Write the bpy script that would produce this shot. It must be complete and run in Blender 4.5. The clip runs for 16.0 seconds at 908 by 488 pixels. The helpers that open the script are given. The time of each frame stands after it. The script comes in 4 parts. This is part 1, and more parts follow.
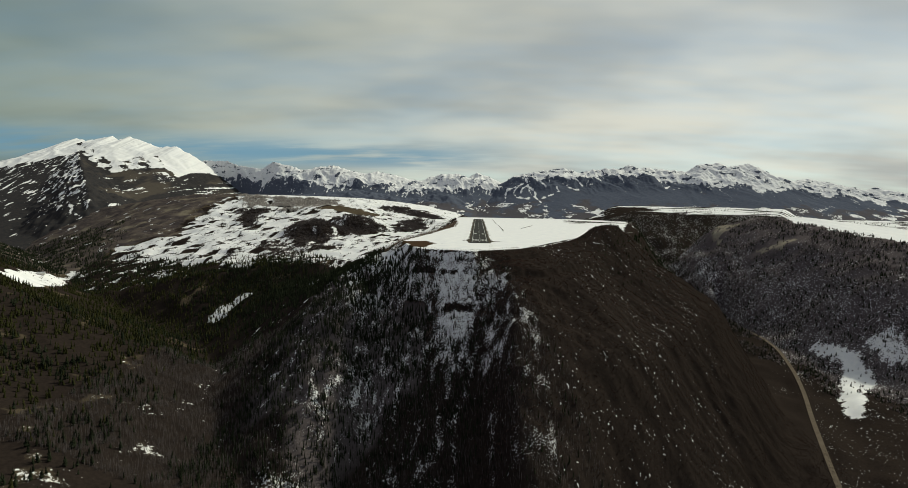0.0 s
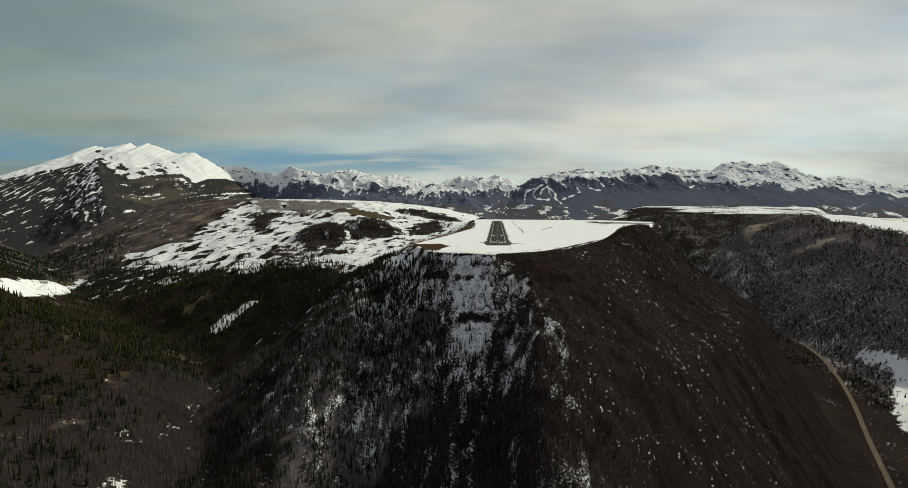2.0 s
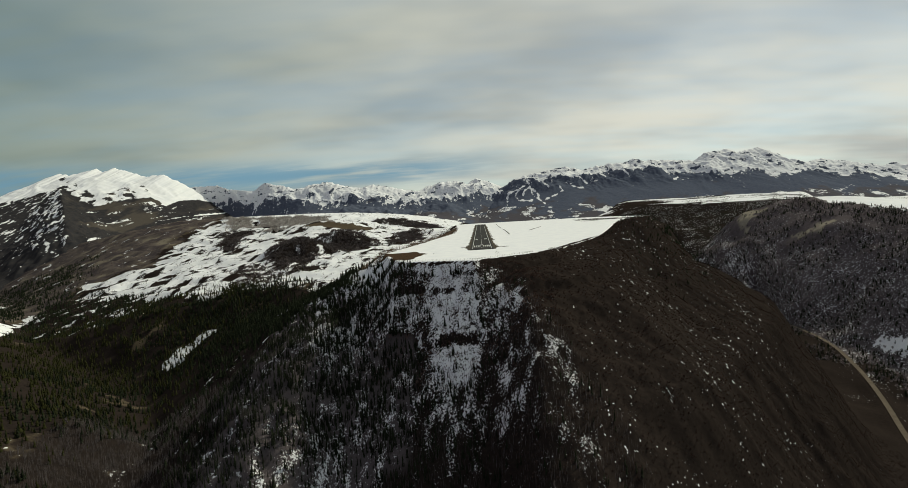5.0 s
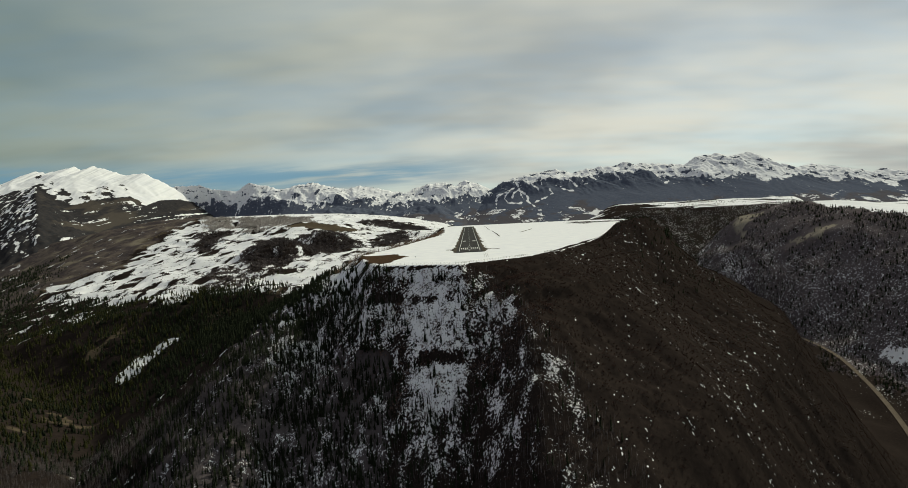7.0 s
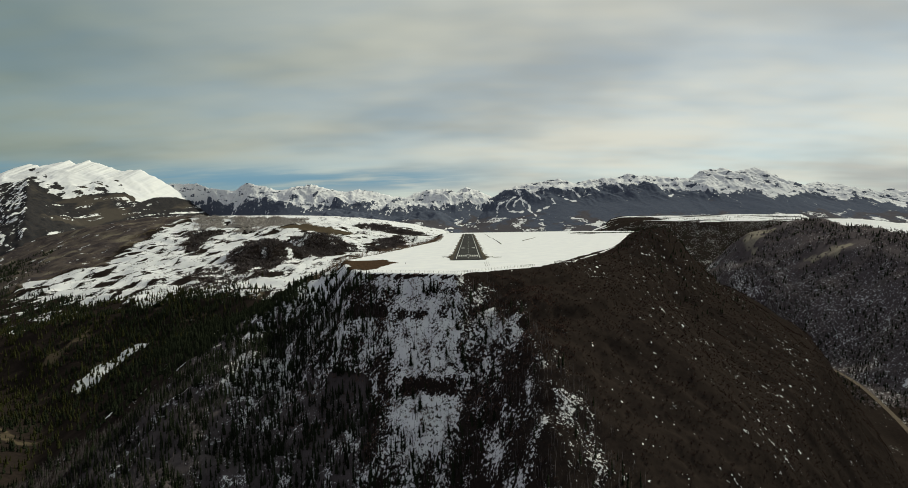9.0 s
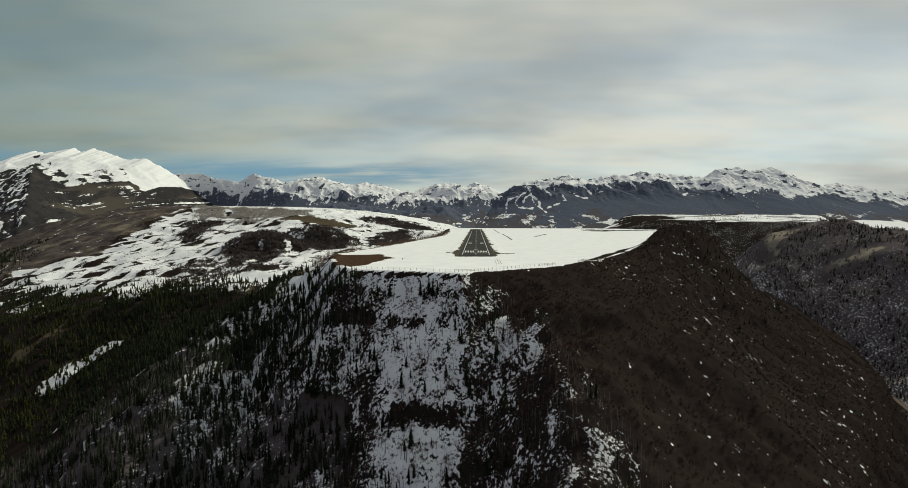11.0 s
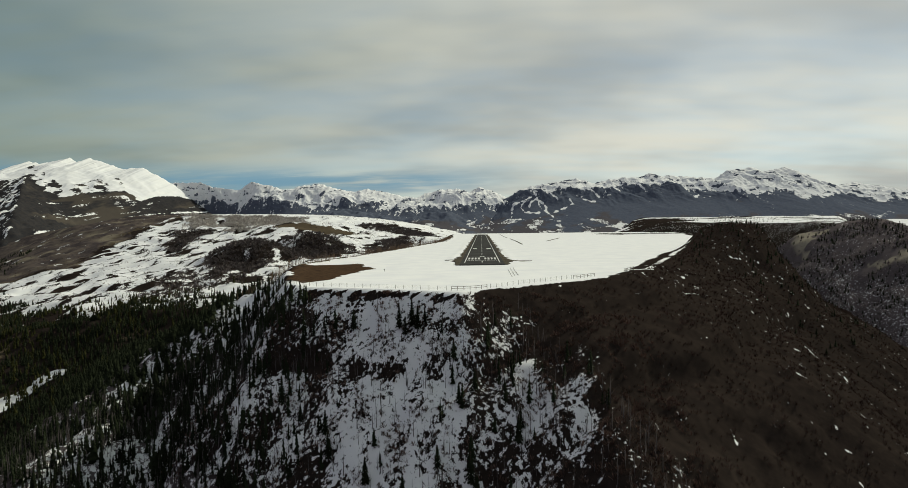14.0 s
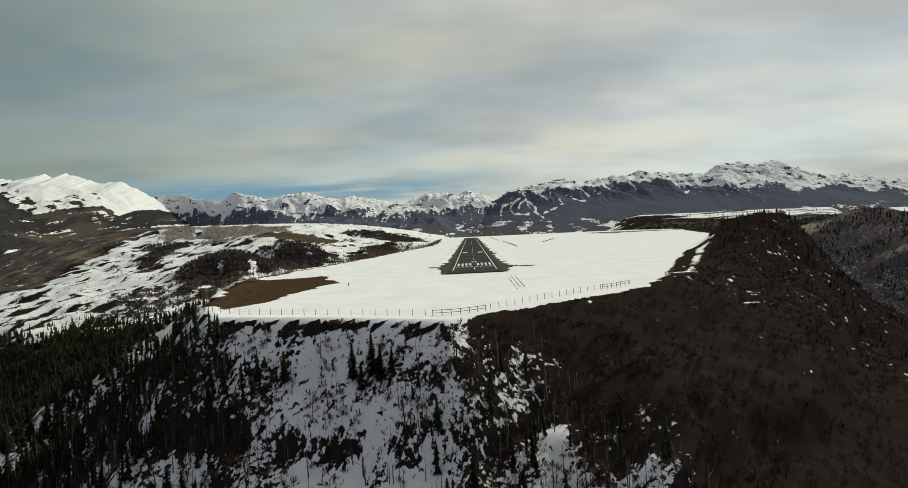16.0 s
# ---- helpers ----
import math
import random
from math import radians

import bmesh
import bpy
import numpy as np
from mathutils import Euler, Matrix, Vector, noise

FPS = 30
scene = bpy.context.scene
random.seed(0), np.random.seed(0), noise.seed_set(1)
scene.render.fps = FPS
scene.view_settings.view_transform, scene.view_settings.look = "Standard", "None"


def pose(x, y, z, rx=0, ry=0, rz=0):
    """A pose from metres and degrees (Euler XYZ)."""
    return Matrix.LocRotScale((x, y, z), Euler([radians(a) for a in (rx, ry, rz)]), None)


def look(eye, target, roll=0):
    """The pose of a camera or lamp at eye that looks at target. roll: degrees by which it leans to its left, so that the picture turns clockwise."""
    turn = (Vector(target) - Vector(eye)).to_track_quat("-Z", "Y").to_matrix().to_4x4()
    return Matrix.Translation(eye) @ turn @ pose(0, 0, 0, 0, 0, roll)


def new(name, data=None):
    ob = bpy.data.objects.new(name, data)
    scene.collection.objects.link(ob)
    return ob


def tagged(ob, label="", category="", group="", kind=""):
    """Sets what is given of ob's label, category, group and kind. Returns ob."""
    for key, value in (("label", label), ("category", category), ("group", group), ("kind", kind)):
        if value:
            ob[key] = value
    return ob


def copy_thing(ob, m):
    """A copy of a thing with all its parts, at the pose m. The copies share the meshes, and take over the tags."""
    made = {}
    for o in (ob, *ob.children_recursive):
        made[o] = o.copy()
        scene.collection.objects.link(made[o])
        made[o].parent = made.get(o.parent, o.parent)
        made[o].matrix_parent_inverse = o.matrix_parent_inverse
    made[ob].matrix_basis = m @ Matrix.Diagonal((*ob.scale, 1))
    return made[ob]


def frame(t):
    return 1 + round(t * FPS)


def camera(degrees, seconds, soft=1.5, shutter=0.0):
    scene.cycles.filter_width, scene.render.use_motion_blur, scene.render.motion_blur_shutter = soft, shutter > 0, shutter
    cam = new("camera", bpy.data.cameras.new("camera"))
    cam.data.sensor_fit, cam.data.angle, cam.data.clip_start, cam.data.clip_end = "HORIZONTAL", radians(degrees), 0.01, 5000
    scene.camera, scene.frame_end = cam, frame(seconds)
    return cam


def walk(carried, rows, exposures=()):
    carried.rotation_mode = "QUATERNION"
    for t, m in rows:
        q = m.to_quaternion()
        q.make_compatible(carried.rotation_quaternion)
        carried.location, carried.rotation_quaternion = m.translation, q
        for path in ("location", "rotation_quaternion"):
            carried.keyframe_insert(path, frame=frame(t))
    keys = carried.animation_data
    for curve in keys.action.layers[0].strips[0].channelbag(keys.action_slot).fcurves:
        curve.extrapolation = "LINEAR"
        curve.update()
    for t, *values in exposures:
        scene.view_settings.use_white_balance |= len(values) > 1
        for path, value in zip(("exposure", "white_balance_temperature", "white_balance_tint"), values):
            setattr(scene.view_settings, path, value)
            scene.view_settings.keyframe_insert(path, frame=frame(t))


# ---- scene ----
# the aircraft's way down to the runway: seconds, eye x y z, yaw to the left, pitch, lean to the right
cam = camera(74.0, 16.0, soft=0.75)
WAY = [
    (0.0, -4.28, 0.00, 58.62, 2.17, -3.84, -0.98),
    (0.5, -3.80, 18.90, 57.16, 2.61, -3.78, -0.68),
    (1.0, -3.34, 37.80, 55.70, 3.15, -4.03, -0.86),
    (1.5, -2.90, 56.70, 54.24, 4.14, -4.08, -2.56),
    (2.0, -2.49, 75.60, 52.79, 4.02, -3.54, -0.26),
    (2.5, -2.11, 94.50, 51.35, 3.59, -3.18, 2.84),
    (3.0, -1.75, 113.39, 49.92, 3.49, -3.06, 3.02),
    (3.5, -1.42, 132.29, 48.50, 3.42, -2.97, 2.37),
    (4.0, -1.11, 151.19, 47.09, 3.24, -3.07, 2.72),
    (6.5, 0.03, 245.69, 40.29, 1.93, -2.49, 3.42),
    (7.0, 0.18, 264.59, 38.99, 1.47, -2.63, 2.84),
    (7.5, 0.31, 283.49, 37.71, 1.27, -2.46, 1.82),
    (8.0, 0.41, 302.39, 36.46, 0.94, -2.29, 1.83),
    (8.5, 0.48, 321.28, 35.24, 1.20, -2.22, 2.04),
    (9.0, 0.53, 340.18, 34.04, 1.38, -1.90, 0.98),
    (11.5, 0.38, 434.68, 28.54, 2.04, -2.32, -0.18),
    (12.0, 0.27, 453.58, 27.55, 1.56, -1.78, -0.56),
    (12.5, 0.13, 472.48, 26.60, 1.31, -2.10, 0.85),
    (13.0, -0.03, 491.38, 25.69, 1.36, -2.04, 1.82),
    (13.5, -0.21, 510.28, 24.82, 1.98, -1.70, 1.18),
    (14.0, -0.42, 529.18, 23.99, 2.60, -1.61, 0.72),
    (14.5, -0.66, 548.07, 23.21, 2.33, -1.48, 2.63),
    (15.0, -0.92, 566.97, 22.48, 1.97, -1.45, 3.13),
    (15.5, -1.21, 585.87, 21.80, 1.68, -1.86, 3.37),
    (16.0, -1.53, 604.77, 21.17, 1.59, -1.19, 2.67),
]


def flown(x, y, z, yaw, pitch, lean):
    a, p = radians(yaw), radians(pitch)
    return look((x, y, z), (x - math.sin(a) * math.cos(p) * 100, y + math.cos(a) * math.cos(p) * 100, z + math.sin(p) * 100), -lean)


walk(cam, [(t, flown(*row)) for t, *row in WAY])


# ---- sky and sun ----
SUN_ELEV, SUN_SIDE = 38.0, 46.0  # degrees: height, and to the right of the runway's heading
world = bpy.data.worlds.new("sky")
scene.world = world
world.use_nodes = True


class Nodes:
    """Short hand for a node tree."""

    def __init__(self, tree):
        self.tree = tree
        tree.nodes.clear()

    def add(self, kind, **settings):
        n = self.tree.nodes.new(kind)
        for k, v in settings.items():
            if k == "operation":
                n.operation = v
            elif k == "blend":
                n.blend_type = v
            elif k == "sky":
                n.sky_type = v
            elif k == "attribute":
                n.attribute_name = v
        return n

    def link(self, a, b):
        self.tree.links.new(a, b)

    def put(self, socket, value):
        if isinstance(value, bpy.types.NodeSocket):
            self.link(value, socket)
        elif isinstance(value, (tuple, list)) and len(value) == 3 and socket.type == "RGBA":
            socket.default_value = (*value, 1)
        else:
            socket.default_value = value

    def math(self, operation, a, b=0.0, c=0.0):
        n = self.add("ShaderNodeMath", operation=operation)
        self.put(n.inputs[0], a), self.put(n.inputs[1], b), self.put(n.inputs[2], c)
        return n.outputs[0]

    def mix(self, f, a, b, blend="MIX"):
        n = self.add("ShaderNodeMixRGB", blend=blend)
        self.put(n.inputs[0], f), self.put(n.inputs[1], a), self.put(n.inputs[2], b)
        return n.outputs[0]

    def ramp(self, f, lo, hi):
        n = self.add("ShaderNodeMapRange")
        n.interpolation_type = "SMOOTHSTEP"
        self.put(n.inputs[0], f), self.put(n.inputs[1], lo), self.put(n.inputs[2], hi)
        return n.outputs[0]

    def noise(self, vector, scale, detail=3.0, rough=0.55):
        n = self.add("ShaderNodeTexNoise")
        self.put(n.inputs["Vector"], vector)
        n.inputs["Scale"].default_value, n.inputs["Detail"].default_value, n.inputs["Roughness"].default_value = scale, detail, rough
        return n.outputs[0]

    def scaled(self, vector, s):
        n = self.add("ShaderNodeMapping")
        n.inputs["Scale"].default_value = s
        self.put(n.inputs["Vector"], vector)
        return n.outputs[0]


w = Nodes(world.node_tree)
coord = w.add("ShaderNodeTexCoord").outputs["Generated"]
sky = w.add("ShaderNodeTexSky", sky="NISHITA")
sky.sun_disc = False
sky.sun_elevation, sky.sun_rotation = radians(SUN_ELEV), radians(SUN_SIDE)
sky.altitude = 2700
split = w.add("ShaderNodeSeparateXYZ")
w.link(coord, split.inputs[0])
sx, sy, sz = split.outputs
rise = w.math("MAXIMUM", sz, 0.0)
lift = w.math("ADD", rise, 0.16)
flat = w.add("ShaderNodeCombineXYZ")
w.link(w.math("DIVIDE", sx, lift), flat.inputs[0])
w.link(w.math("DIVIDE", sy, lift), flat.inputs[1])
sheet = flat.outputs[0]
veil = w.noise(w.scaled(sheet, (0.55, 1.0, 1.0)), 0.85, 5.0, 0.55)
streak = w.noise(w.scaled(sheet, (0.5, 1.6, 1.0)), 1.9, 4.0, 0.6)
cloud = w.ramp(w.math("ADD", w.math("MULTIPLY", veil, 0.7), w.math("MULTIPLY", streak, 0.3)), 0.34, 0.62)
thick = w.ramp(w.noise(w.scaled(sheet, (0.7, 1.0, 1.0)), 0.6, 4.0), 0.38, 0.64)
towards = w.math("ADD", w.math("MULTIPLY", sx, math.sin(radians(SUN_SIDE))), w.math("MULTIPLY", sy, math.cos(radians(SUN_SIDE))))
glow = w.ramp(towards, -0.05, 1.0)
white = w.mix(glow, (0.256, 0.315, 0.272), (0.745, 0.735, 0.63))
grey = w.mix(glow, (0.156, 0.213, 0.194), (0.425, 0.445, 0.42))
clouds = w.mix(thick, white, grey)
clouds = w.mix(w.ramp(towards, 0.04, -0.50), clouds, (0.290, 0.276, 0.312))
blue = w.mix(1.0, sky.outputs[0], (0.085, 0.10, 0.092), "MULTIPLY")
cover = w.math("ADD", 0.66, w.math("MULTIPLY", cloud, 0.34))
air = w.mix(cover, blue, clouds)
# a clear strip low over the range ahead
gap = w.math("MULTIPLY", w.ramp(w.math("ABSOLUTE", w.math("SUBTRACT", sz, 0.075)), 0.035, 0.0), w.ramp(sx, 0.12, -0.12))
gap = w.math("MULTIPLY", gap, w.ramp(streak, 0.30, 0.60))
air = w.mix(w.math("MULTIPLY", gap, 0.88), air, (0.15, 0.31, 0.42))
back = w.add("ShaderNodeBackground")
w.link(air, back.inputs[0])
back.inputs[1].default_value = 1.0
w.link(back.outputs[0], w.add("ShaderNodeOutputWorld").inputs[0])

sun = new("sun", bpy.data.lights.new("sun", "SUN"))
sun.data.energy, sun.data.angle, sun.data.color = 2.9, radians(1.5), (0.985, 0.965, 0.785)
e, s = radians(SUN_ELEV), radians(SUN_SIDE)
sun.matrix_world = look((0, 0, 0), (-math.sin(s) * math.cos(e), -math.cos(s) * math.cos(e), -math.sin(e)))
scene.view_settings.exposure = 0.0

# ---- noise and forms of the land ----
TABLE = np.random.RandomState(7).permutation(512)
ANGLES = np.random.RandomState(8).rand(512) * 2 * np.pi


def perlin(x, y, seed=0):
    xi, yi = np.floor(x).astype(int), np.floor(y).astype(int)
    xf, yf = x - xi, y - yi
    u, v = xf * xf * xf * (xf * (xf * 6 - 15) + 10), yf * yf * yf * (yf * (yf * 6 - 15) + 10)

    def corner(i, j):
        a = ANGLES[TABLE[(TABLE[(xi + i + seed * 37) % 512] + yi + j) % 512]]
        return np.cos(a) * (xf - i) + np.sin(a) * (yf - j)

    top = corner(0, 0) * (1 - u) + corner(1, 0) * u
    low = corner(0, 1) * (1 - u) + corner(1, 1) * u
    return (top * (1 - v) + low * v) * 1.5


def fbm(x, y, size, octaves=4, seed=0, gain=0.5):
    total, amp, f = 0.0, 1.0, 1.0 / size
    for k in range(octaves):
        total = total + amp * perlin(x * f + k * 17.3, y * f - k * 9.1, seed + k)
        amp, f = amp * gain, f * 2.03
    return total


def ridged(x, y, size, octaves=4, seed=0):
    total, amp, f = 0.0, 1.0, 1.0 / size
    for k in range(octaves):
        total = total + amp * (1 - 2 * np.abs(perlin(x * f + k * 11.7, y * f + k * 5.3, seed + k)))
        amp, f = amp * 0.5, f * 2.07
    return total / 1.9


def smax(a, b, k):
    return 0.5 * (a + b + np.sqrt((a - b) ** 2 + k * k))


def smin(a, b, k):
    return -smax(-a, -b, k)


def step(v, lo, hi):
    t = np.clip((v - lo) / (hi - lo), 0, 1)
    return t * t * (3 - 2 * t)


def outside(x, y, ring):
    """Distance from a closed outline in plan, negative within."""
    best, inside = np.full(x.shape, 1e9), np.zeros(x.shape, bool)
    for (ax, ay), (bx, by) in zip(ring, ring[1:] + ring[:1]):
        dx, dy = bx - ax, by - ay
        t = np.clip(((x - ax) * dx + (y - ay) * dy) / (dx * dx + dy * dy), 0, 1)
        best = np.minimum(best, np.hypot(x - ax - t * dx, y - ay - t * dy))
        if ay != by:
            inside ^= ((ay > y) != (by > y)) & (x < dx * (y - ay) / dy + ax)
    return np.where(inside, -best, best)


def along(x, y, line):
    """Distance from an open line in plan."""
    best = np.full(x.shape, 1e9)
    for (ax, ay), (bx, by) in zip(line, line[1:]):
        dx, dy = bx - ax, by - ay
        t = np.clip(((x - ax) * dx + (y - ay) * dy) / (dx * dx + dy * dy), 0, 1)
        best = np.minimum(best, np.hypot(x - ax - t * dx, y - ay - t * dy))
    return best


# outlines in plan
MESA = [(-73, 768), (-58, 763), (-40, 757), (-8, 745), (22, 772), (64, 811), (98, 876), (148, 960), (206, 1030), (246, 1090), (292, 1200), (372, 1433), (468, 1889), (530, 2080), (600, 2350), (420, 2560),
        (-60, 2600), (-90, 2500), (-70, 2000), (-62, 1518), (-85, 1302), (-100, 1114), (-120, 930), (-108, 858), (-86, 790)]
SNOWFIELD_Y, SNOWFIELD_X = (700, 811, 876, 1000, 1060, 1131, 1433, 1889, 2100, 2700), (40, 64, 99, 152, 180, 212, 345, 462, 520, 640)  # its side along the wooded shoulder
HILL = [(1062, 2300), (1080, 2150), (1130, 1950), (1180, 1780), (1270, 1500), (1440, 1200), (1700, 900), (3200, 750), (3200, 2900), (1500, 2750), (1180, 2500)]
TABLELAND = [(640, 3480), (820, 3330), (1200, 3240), (1700, 3120), (2600, 2900), (4200, 2700), (4200, 3900), (900, 3900)]
BARE = [(-77, 772), (-113, 868), (-117, 915), (-83, 940), (-64, 880)]
RIVER = [(400, 300), (520, 750), (660, 1050), (760, 1290), (840, 1500), (880, 1680), (850, 2000), (900, 2600), (980, 3100)]
LANE = [(440, 640), (520, 860), (604, 1083), (657, 1209), (700, 1330), (728, 1430), (745, 1500), (752, 1570), (748, 1640), (738, 1720), (745, 1830), (770, 1950)]
# open snow: its outline in plan, and how much of it lies
PATCHES = [([(809, 1482), (825, 1432), (832, 1385), (792, 1312), (734, 1222), (690, 1120), (720, 1116), (775, 1213), (849, 1298), (868, 1358), (868, 1430), (842, 1456)], 0.92), ([(896, 1412), (958, 1400), (946, 1330), (931, 1312), (902, 1326)], 0.72), ([(-740, 930), (-815, 985), (-985, 1265), (-1150, 1680), (-1120, 1600), (-1020, 1440), (-815, 1120)], 1.3),
           ([(-500, 1065), (-480, 1110), (-455, 1150), (-435, 1140), (-455, 1080), (-475, 1050)], 1.0), ([(-205, 970), (-240, 976), (-300, 1008), (-292, 1026), (-235, 1000)], 1.1), ([(-96, 775), (-118, 862), (-142, 880), (-128, 800)], 0.95)]
# bare grassy places on the hill, dark scrub, aspen groves and the brown side of the meadows
BALDS = [[(716, 2060), (738, 2112), (795, 2205), (872, 2245), (945, 2255), (940, 2205), (872, 2146), (825, 2112), (770, 2062)], [(862, 1928), (930, 1898), (985, 1902), (978, 1948), (900, 1955)]]
SCRUB = [[(-575, 1780), (-530, 1890), (-450, 1850), (-408, 1705), (-420, 1630), (-520, 1640)], [(-475, 1960), (-400, 1995), (-312, 1945), (-296, 1880), (-355, 1765), (-420, 1742), (-462, 1850)],
         [(-955, 2370), (-853, 2398), (-762, 2000), (-808, 2050)], [(-300, 2010), (-190, 2060), (-170, 1990), (-250, 1900)], [(-288, 2280), (-235, 2385), (-198, 2200), (-196, 2010), (-242, 1998)], [(-440, 2620), (-360, 2900), (-230, 2950), (-150, 2650), (-70, 2470), (-230, 2560)]]
LOW_SCRUB = [[(-600, 1650), (-430, 1640), (-376, 1490), (-425, 1335), (-540, 1480)]]
GROVES = [[(-1100, 2760), (-959, 2710), (-876, 2473), (-952, 2448)], [(-916, 2650), (-640, 2705), (-556, 2420), (-842, 2456)], [(-768, 2372), (-690, 2376), (-698, 2334), (-772, 2332)]]
BROWN_Y, BROWN_X = (1650, 1769, 1882, 1965, 2045, 2197, 2492, 2600, 2800), (-1150, -1108, -1133, -1047, -1030, -1066, -1120, -1110, -1080)
RUNWAY_Y0, RUNWAY_Y1 = 922.0, 2356.0
RISE = (-57.0, 106.0, 131.0, -97.0, -196.0, 4.0)


def land(x, y):
    """Height of the land, and the distances that shape its cover."""
    d = outside(x, y, MESA) + 5 * fbm(x, y, 45, 3, 1) * step(np.abs(x + 20), 10, 120)
    gully = ridged(x, y, 110, 4, 3)
    dd = np.maximum(d, 0)
    front = step(20 - x, -20, 30) * step(900 - y, 0, 80) * step(x, -190, -110)
    fall = (0.42 + 0.48 * step(x, 150, 220) + 0.24 * step(20 - x, -20, 20) + 0.52 * front) * np.minimum(dd, 45) + (0.70 + 0.34 * front) * np.maximum(dd - 45, 0) + 0.95 * np.maximum(dd - 165, 0) * step(x, 60, 160)
    fall = fall + 0.55 * dd * step(y, 1150, 1320) * step(x, 150, 260)
    fall = fall + 3.0 * step(dd, 17, 20) - 3.0 * step(dd, 20, 30) + 5.0 * step(dd, 52, 55) - 5.0 * step(dd, 55, 75)
    soft = step(y, 1000, 1350) * step(-x, 0, 150)
    bluff = -fall * (1 - 0.45 * soft) + (9 * gully + 3.0 * fbm(x, y, 22, 3, 5)) * (1 - 0.5 * step(x, 40, 90)) * step(dd, 8, 90) + (1.7 - 0.8 * step(x, 0, 40)) * fbm(x, y * 0.6, 8, 3, 6) * step(dd, 0.5, 8)
    # wooded rise on the mesa's shoulder
    bluff = bluff + 24 * np.exp(-(((x - 234) / 52) ** 2 + ((y - 1088) / 100) ** 2))
    # wooded spur behind the corner of the mesa
    crest = along(x, y, [(-112, 850), (-225, 985), (-360, 1120), (-430, 1200)])
    spur = -20 - 0.22 * np.hypot(x + 112, y - 850) - 0.5 * crest + 5 * gully
    bluff = smax(bluff, spur, 12)
    # slopes that rise on the left
    u, v = (np.clip(x, -2600, 200) + 700) / 1000, (np.clip(y, 1200, 3000) - 1800) / 1000
    rising = RISE[0] + RISE[1] * u + RISE[2] * v + RISE[3] * u * u + RISE[4] * u * v + RISE[5] * v * v
    rising = rising - 0.40 * np.maximum(1240 - y, 0) + 14 * ridged(x * 0.8, y, 240, 4, 9) * step(-x, 250, 600) + 5 * fbm(x, y, 60, 3, 11) - 8 + 7 * ridged(x, y, 70, 4, 15) * step(-x, 250, 400)
    # two dark knolls beyond the mesa
    for kx, ky, kr, kh in ((-415, 1960, 92, 34), (-500, 1790, 88, 40), (-150, 2330, 90, 16), (-560, 2350, 130, 22)):
        rising = rising + kh * np.exp(-(((x - kx) / kr) ** 2 + ((y - ky) / (kr * 0.8)) ** 2) ** 1.5)
    rising = smin(rising, 90 - 0.03 * np.maximum(y - 2750, 0), 18) - 0.14 * np.maximum(-1330 - x, 0)
    rising = np.where(x > -70, rising - (x + 70) * 0.6, rising)
    # the olive slope that comes down on the near left
    side = -505 - x
    olive = np.minimum(-125 + side * 0.35 - (y - 800) * 0.33, -105 + side * 0.32) + 12 * ridged(x, y, 180, 4, 13)
    rising = smax(rising, np.minimum(olive, 60), 10)
    # the hill across the river and the tableland beyond
    dh = outside(x, y, HILL) + 25 * fbm(x, y, 180, 3, 21)
    dome = np.maximum(dh, 0)
    hill = 30 + 0.112 * (np.clip(y, 1300, 2240) - 2240) - 0.11 * np.clip(x - 1190, 0, 700) - 0.0014 * np.minimum(dome, 265) ** 2 - 0.74 * np.maximum(dome - 265, 0)
    hill = hill + 20 * (ridged(x, y, 190, 4, 23) - 0.2) * step(dh, 40, 240) + 2.5 * fbm(x, y, 120, 3, 4)
    hill = hill - 0.62 * np.maximum(y - 2236 - 0.25 * np.maximum(x - 950, 0), 0) * step(1230 - x, 0, 90)
    dt = outside(x, y, TABLELAND) + 60 * fbm(x, y, 260, 3, 31)
    table = 28 + 0.056 * np.clip(y - 3250, 0, 700) - 0.004 * (x - 900) - 0.36 * np.maximum(dt, 0) + 5 * fbm(x, y, 240, 3, 33)
    table = table - 60 * step(900 - x, 0, 300) - 55 * step(x - 0.54 * (y - 340), 0, 140)
    floor = -335 + np.clip(y - 900, -600, 2600) * 0.072 + 10 * fbm(x, y, 150, 3, 41) - 9 * np.exp(-(along(x, y, RIVER) / 20) ** 2)
    floor = floor + 0.30 * np.maximum(along(x, y, RIVER) - 70, 0) * step(-x, -200, 400) * step(900 - y, 0, 500)
    floor = floor + 40 * step(y, 2500, 3600)
    z = smax(bluff, floor, 18)
    z = smax(z, np.minimum(rising, 130), 6)
    z = smax(z, hill, 14)
    z = smax(z, table, 14)
    bed = np.exp(-(along(x, y, LANE) / 16) ** 4) * step(2050 - y, 0, 100)
    z = z * (1 - bed) + bed * (-333 + (y - 900) * 0.074)
    flatness = step(-d, 0, 10) * step(np.interp(y, SNOWFIELD_Y, SNOWFIELD_X) - x, -4, 22) * step(2420 - y, 0, 60)
    # wind-packed snow, and the ploughed banks beside the runway
    drifts = 0.25 * fbm(x, y, 60, 3, 51) + 0.22 * fbm(x * 0.35 + 0.1 * y, y, 34, 3, 53) * step(np.abs(x), 26, 60)
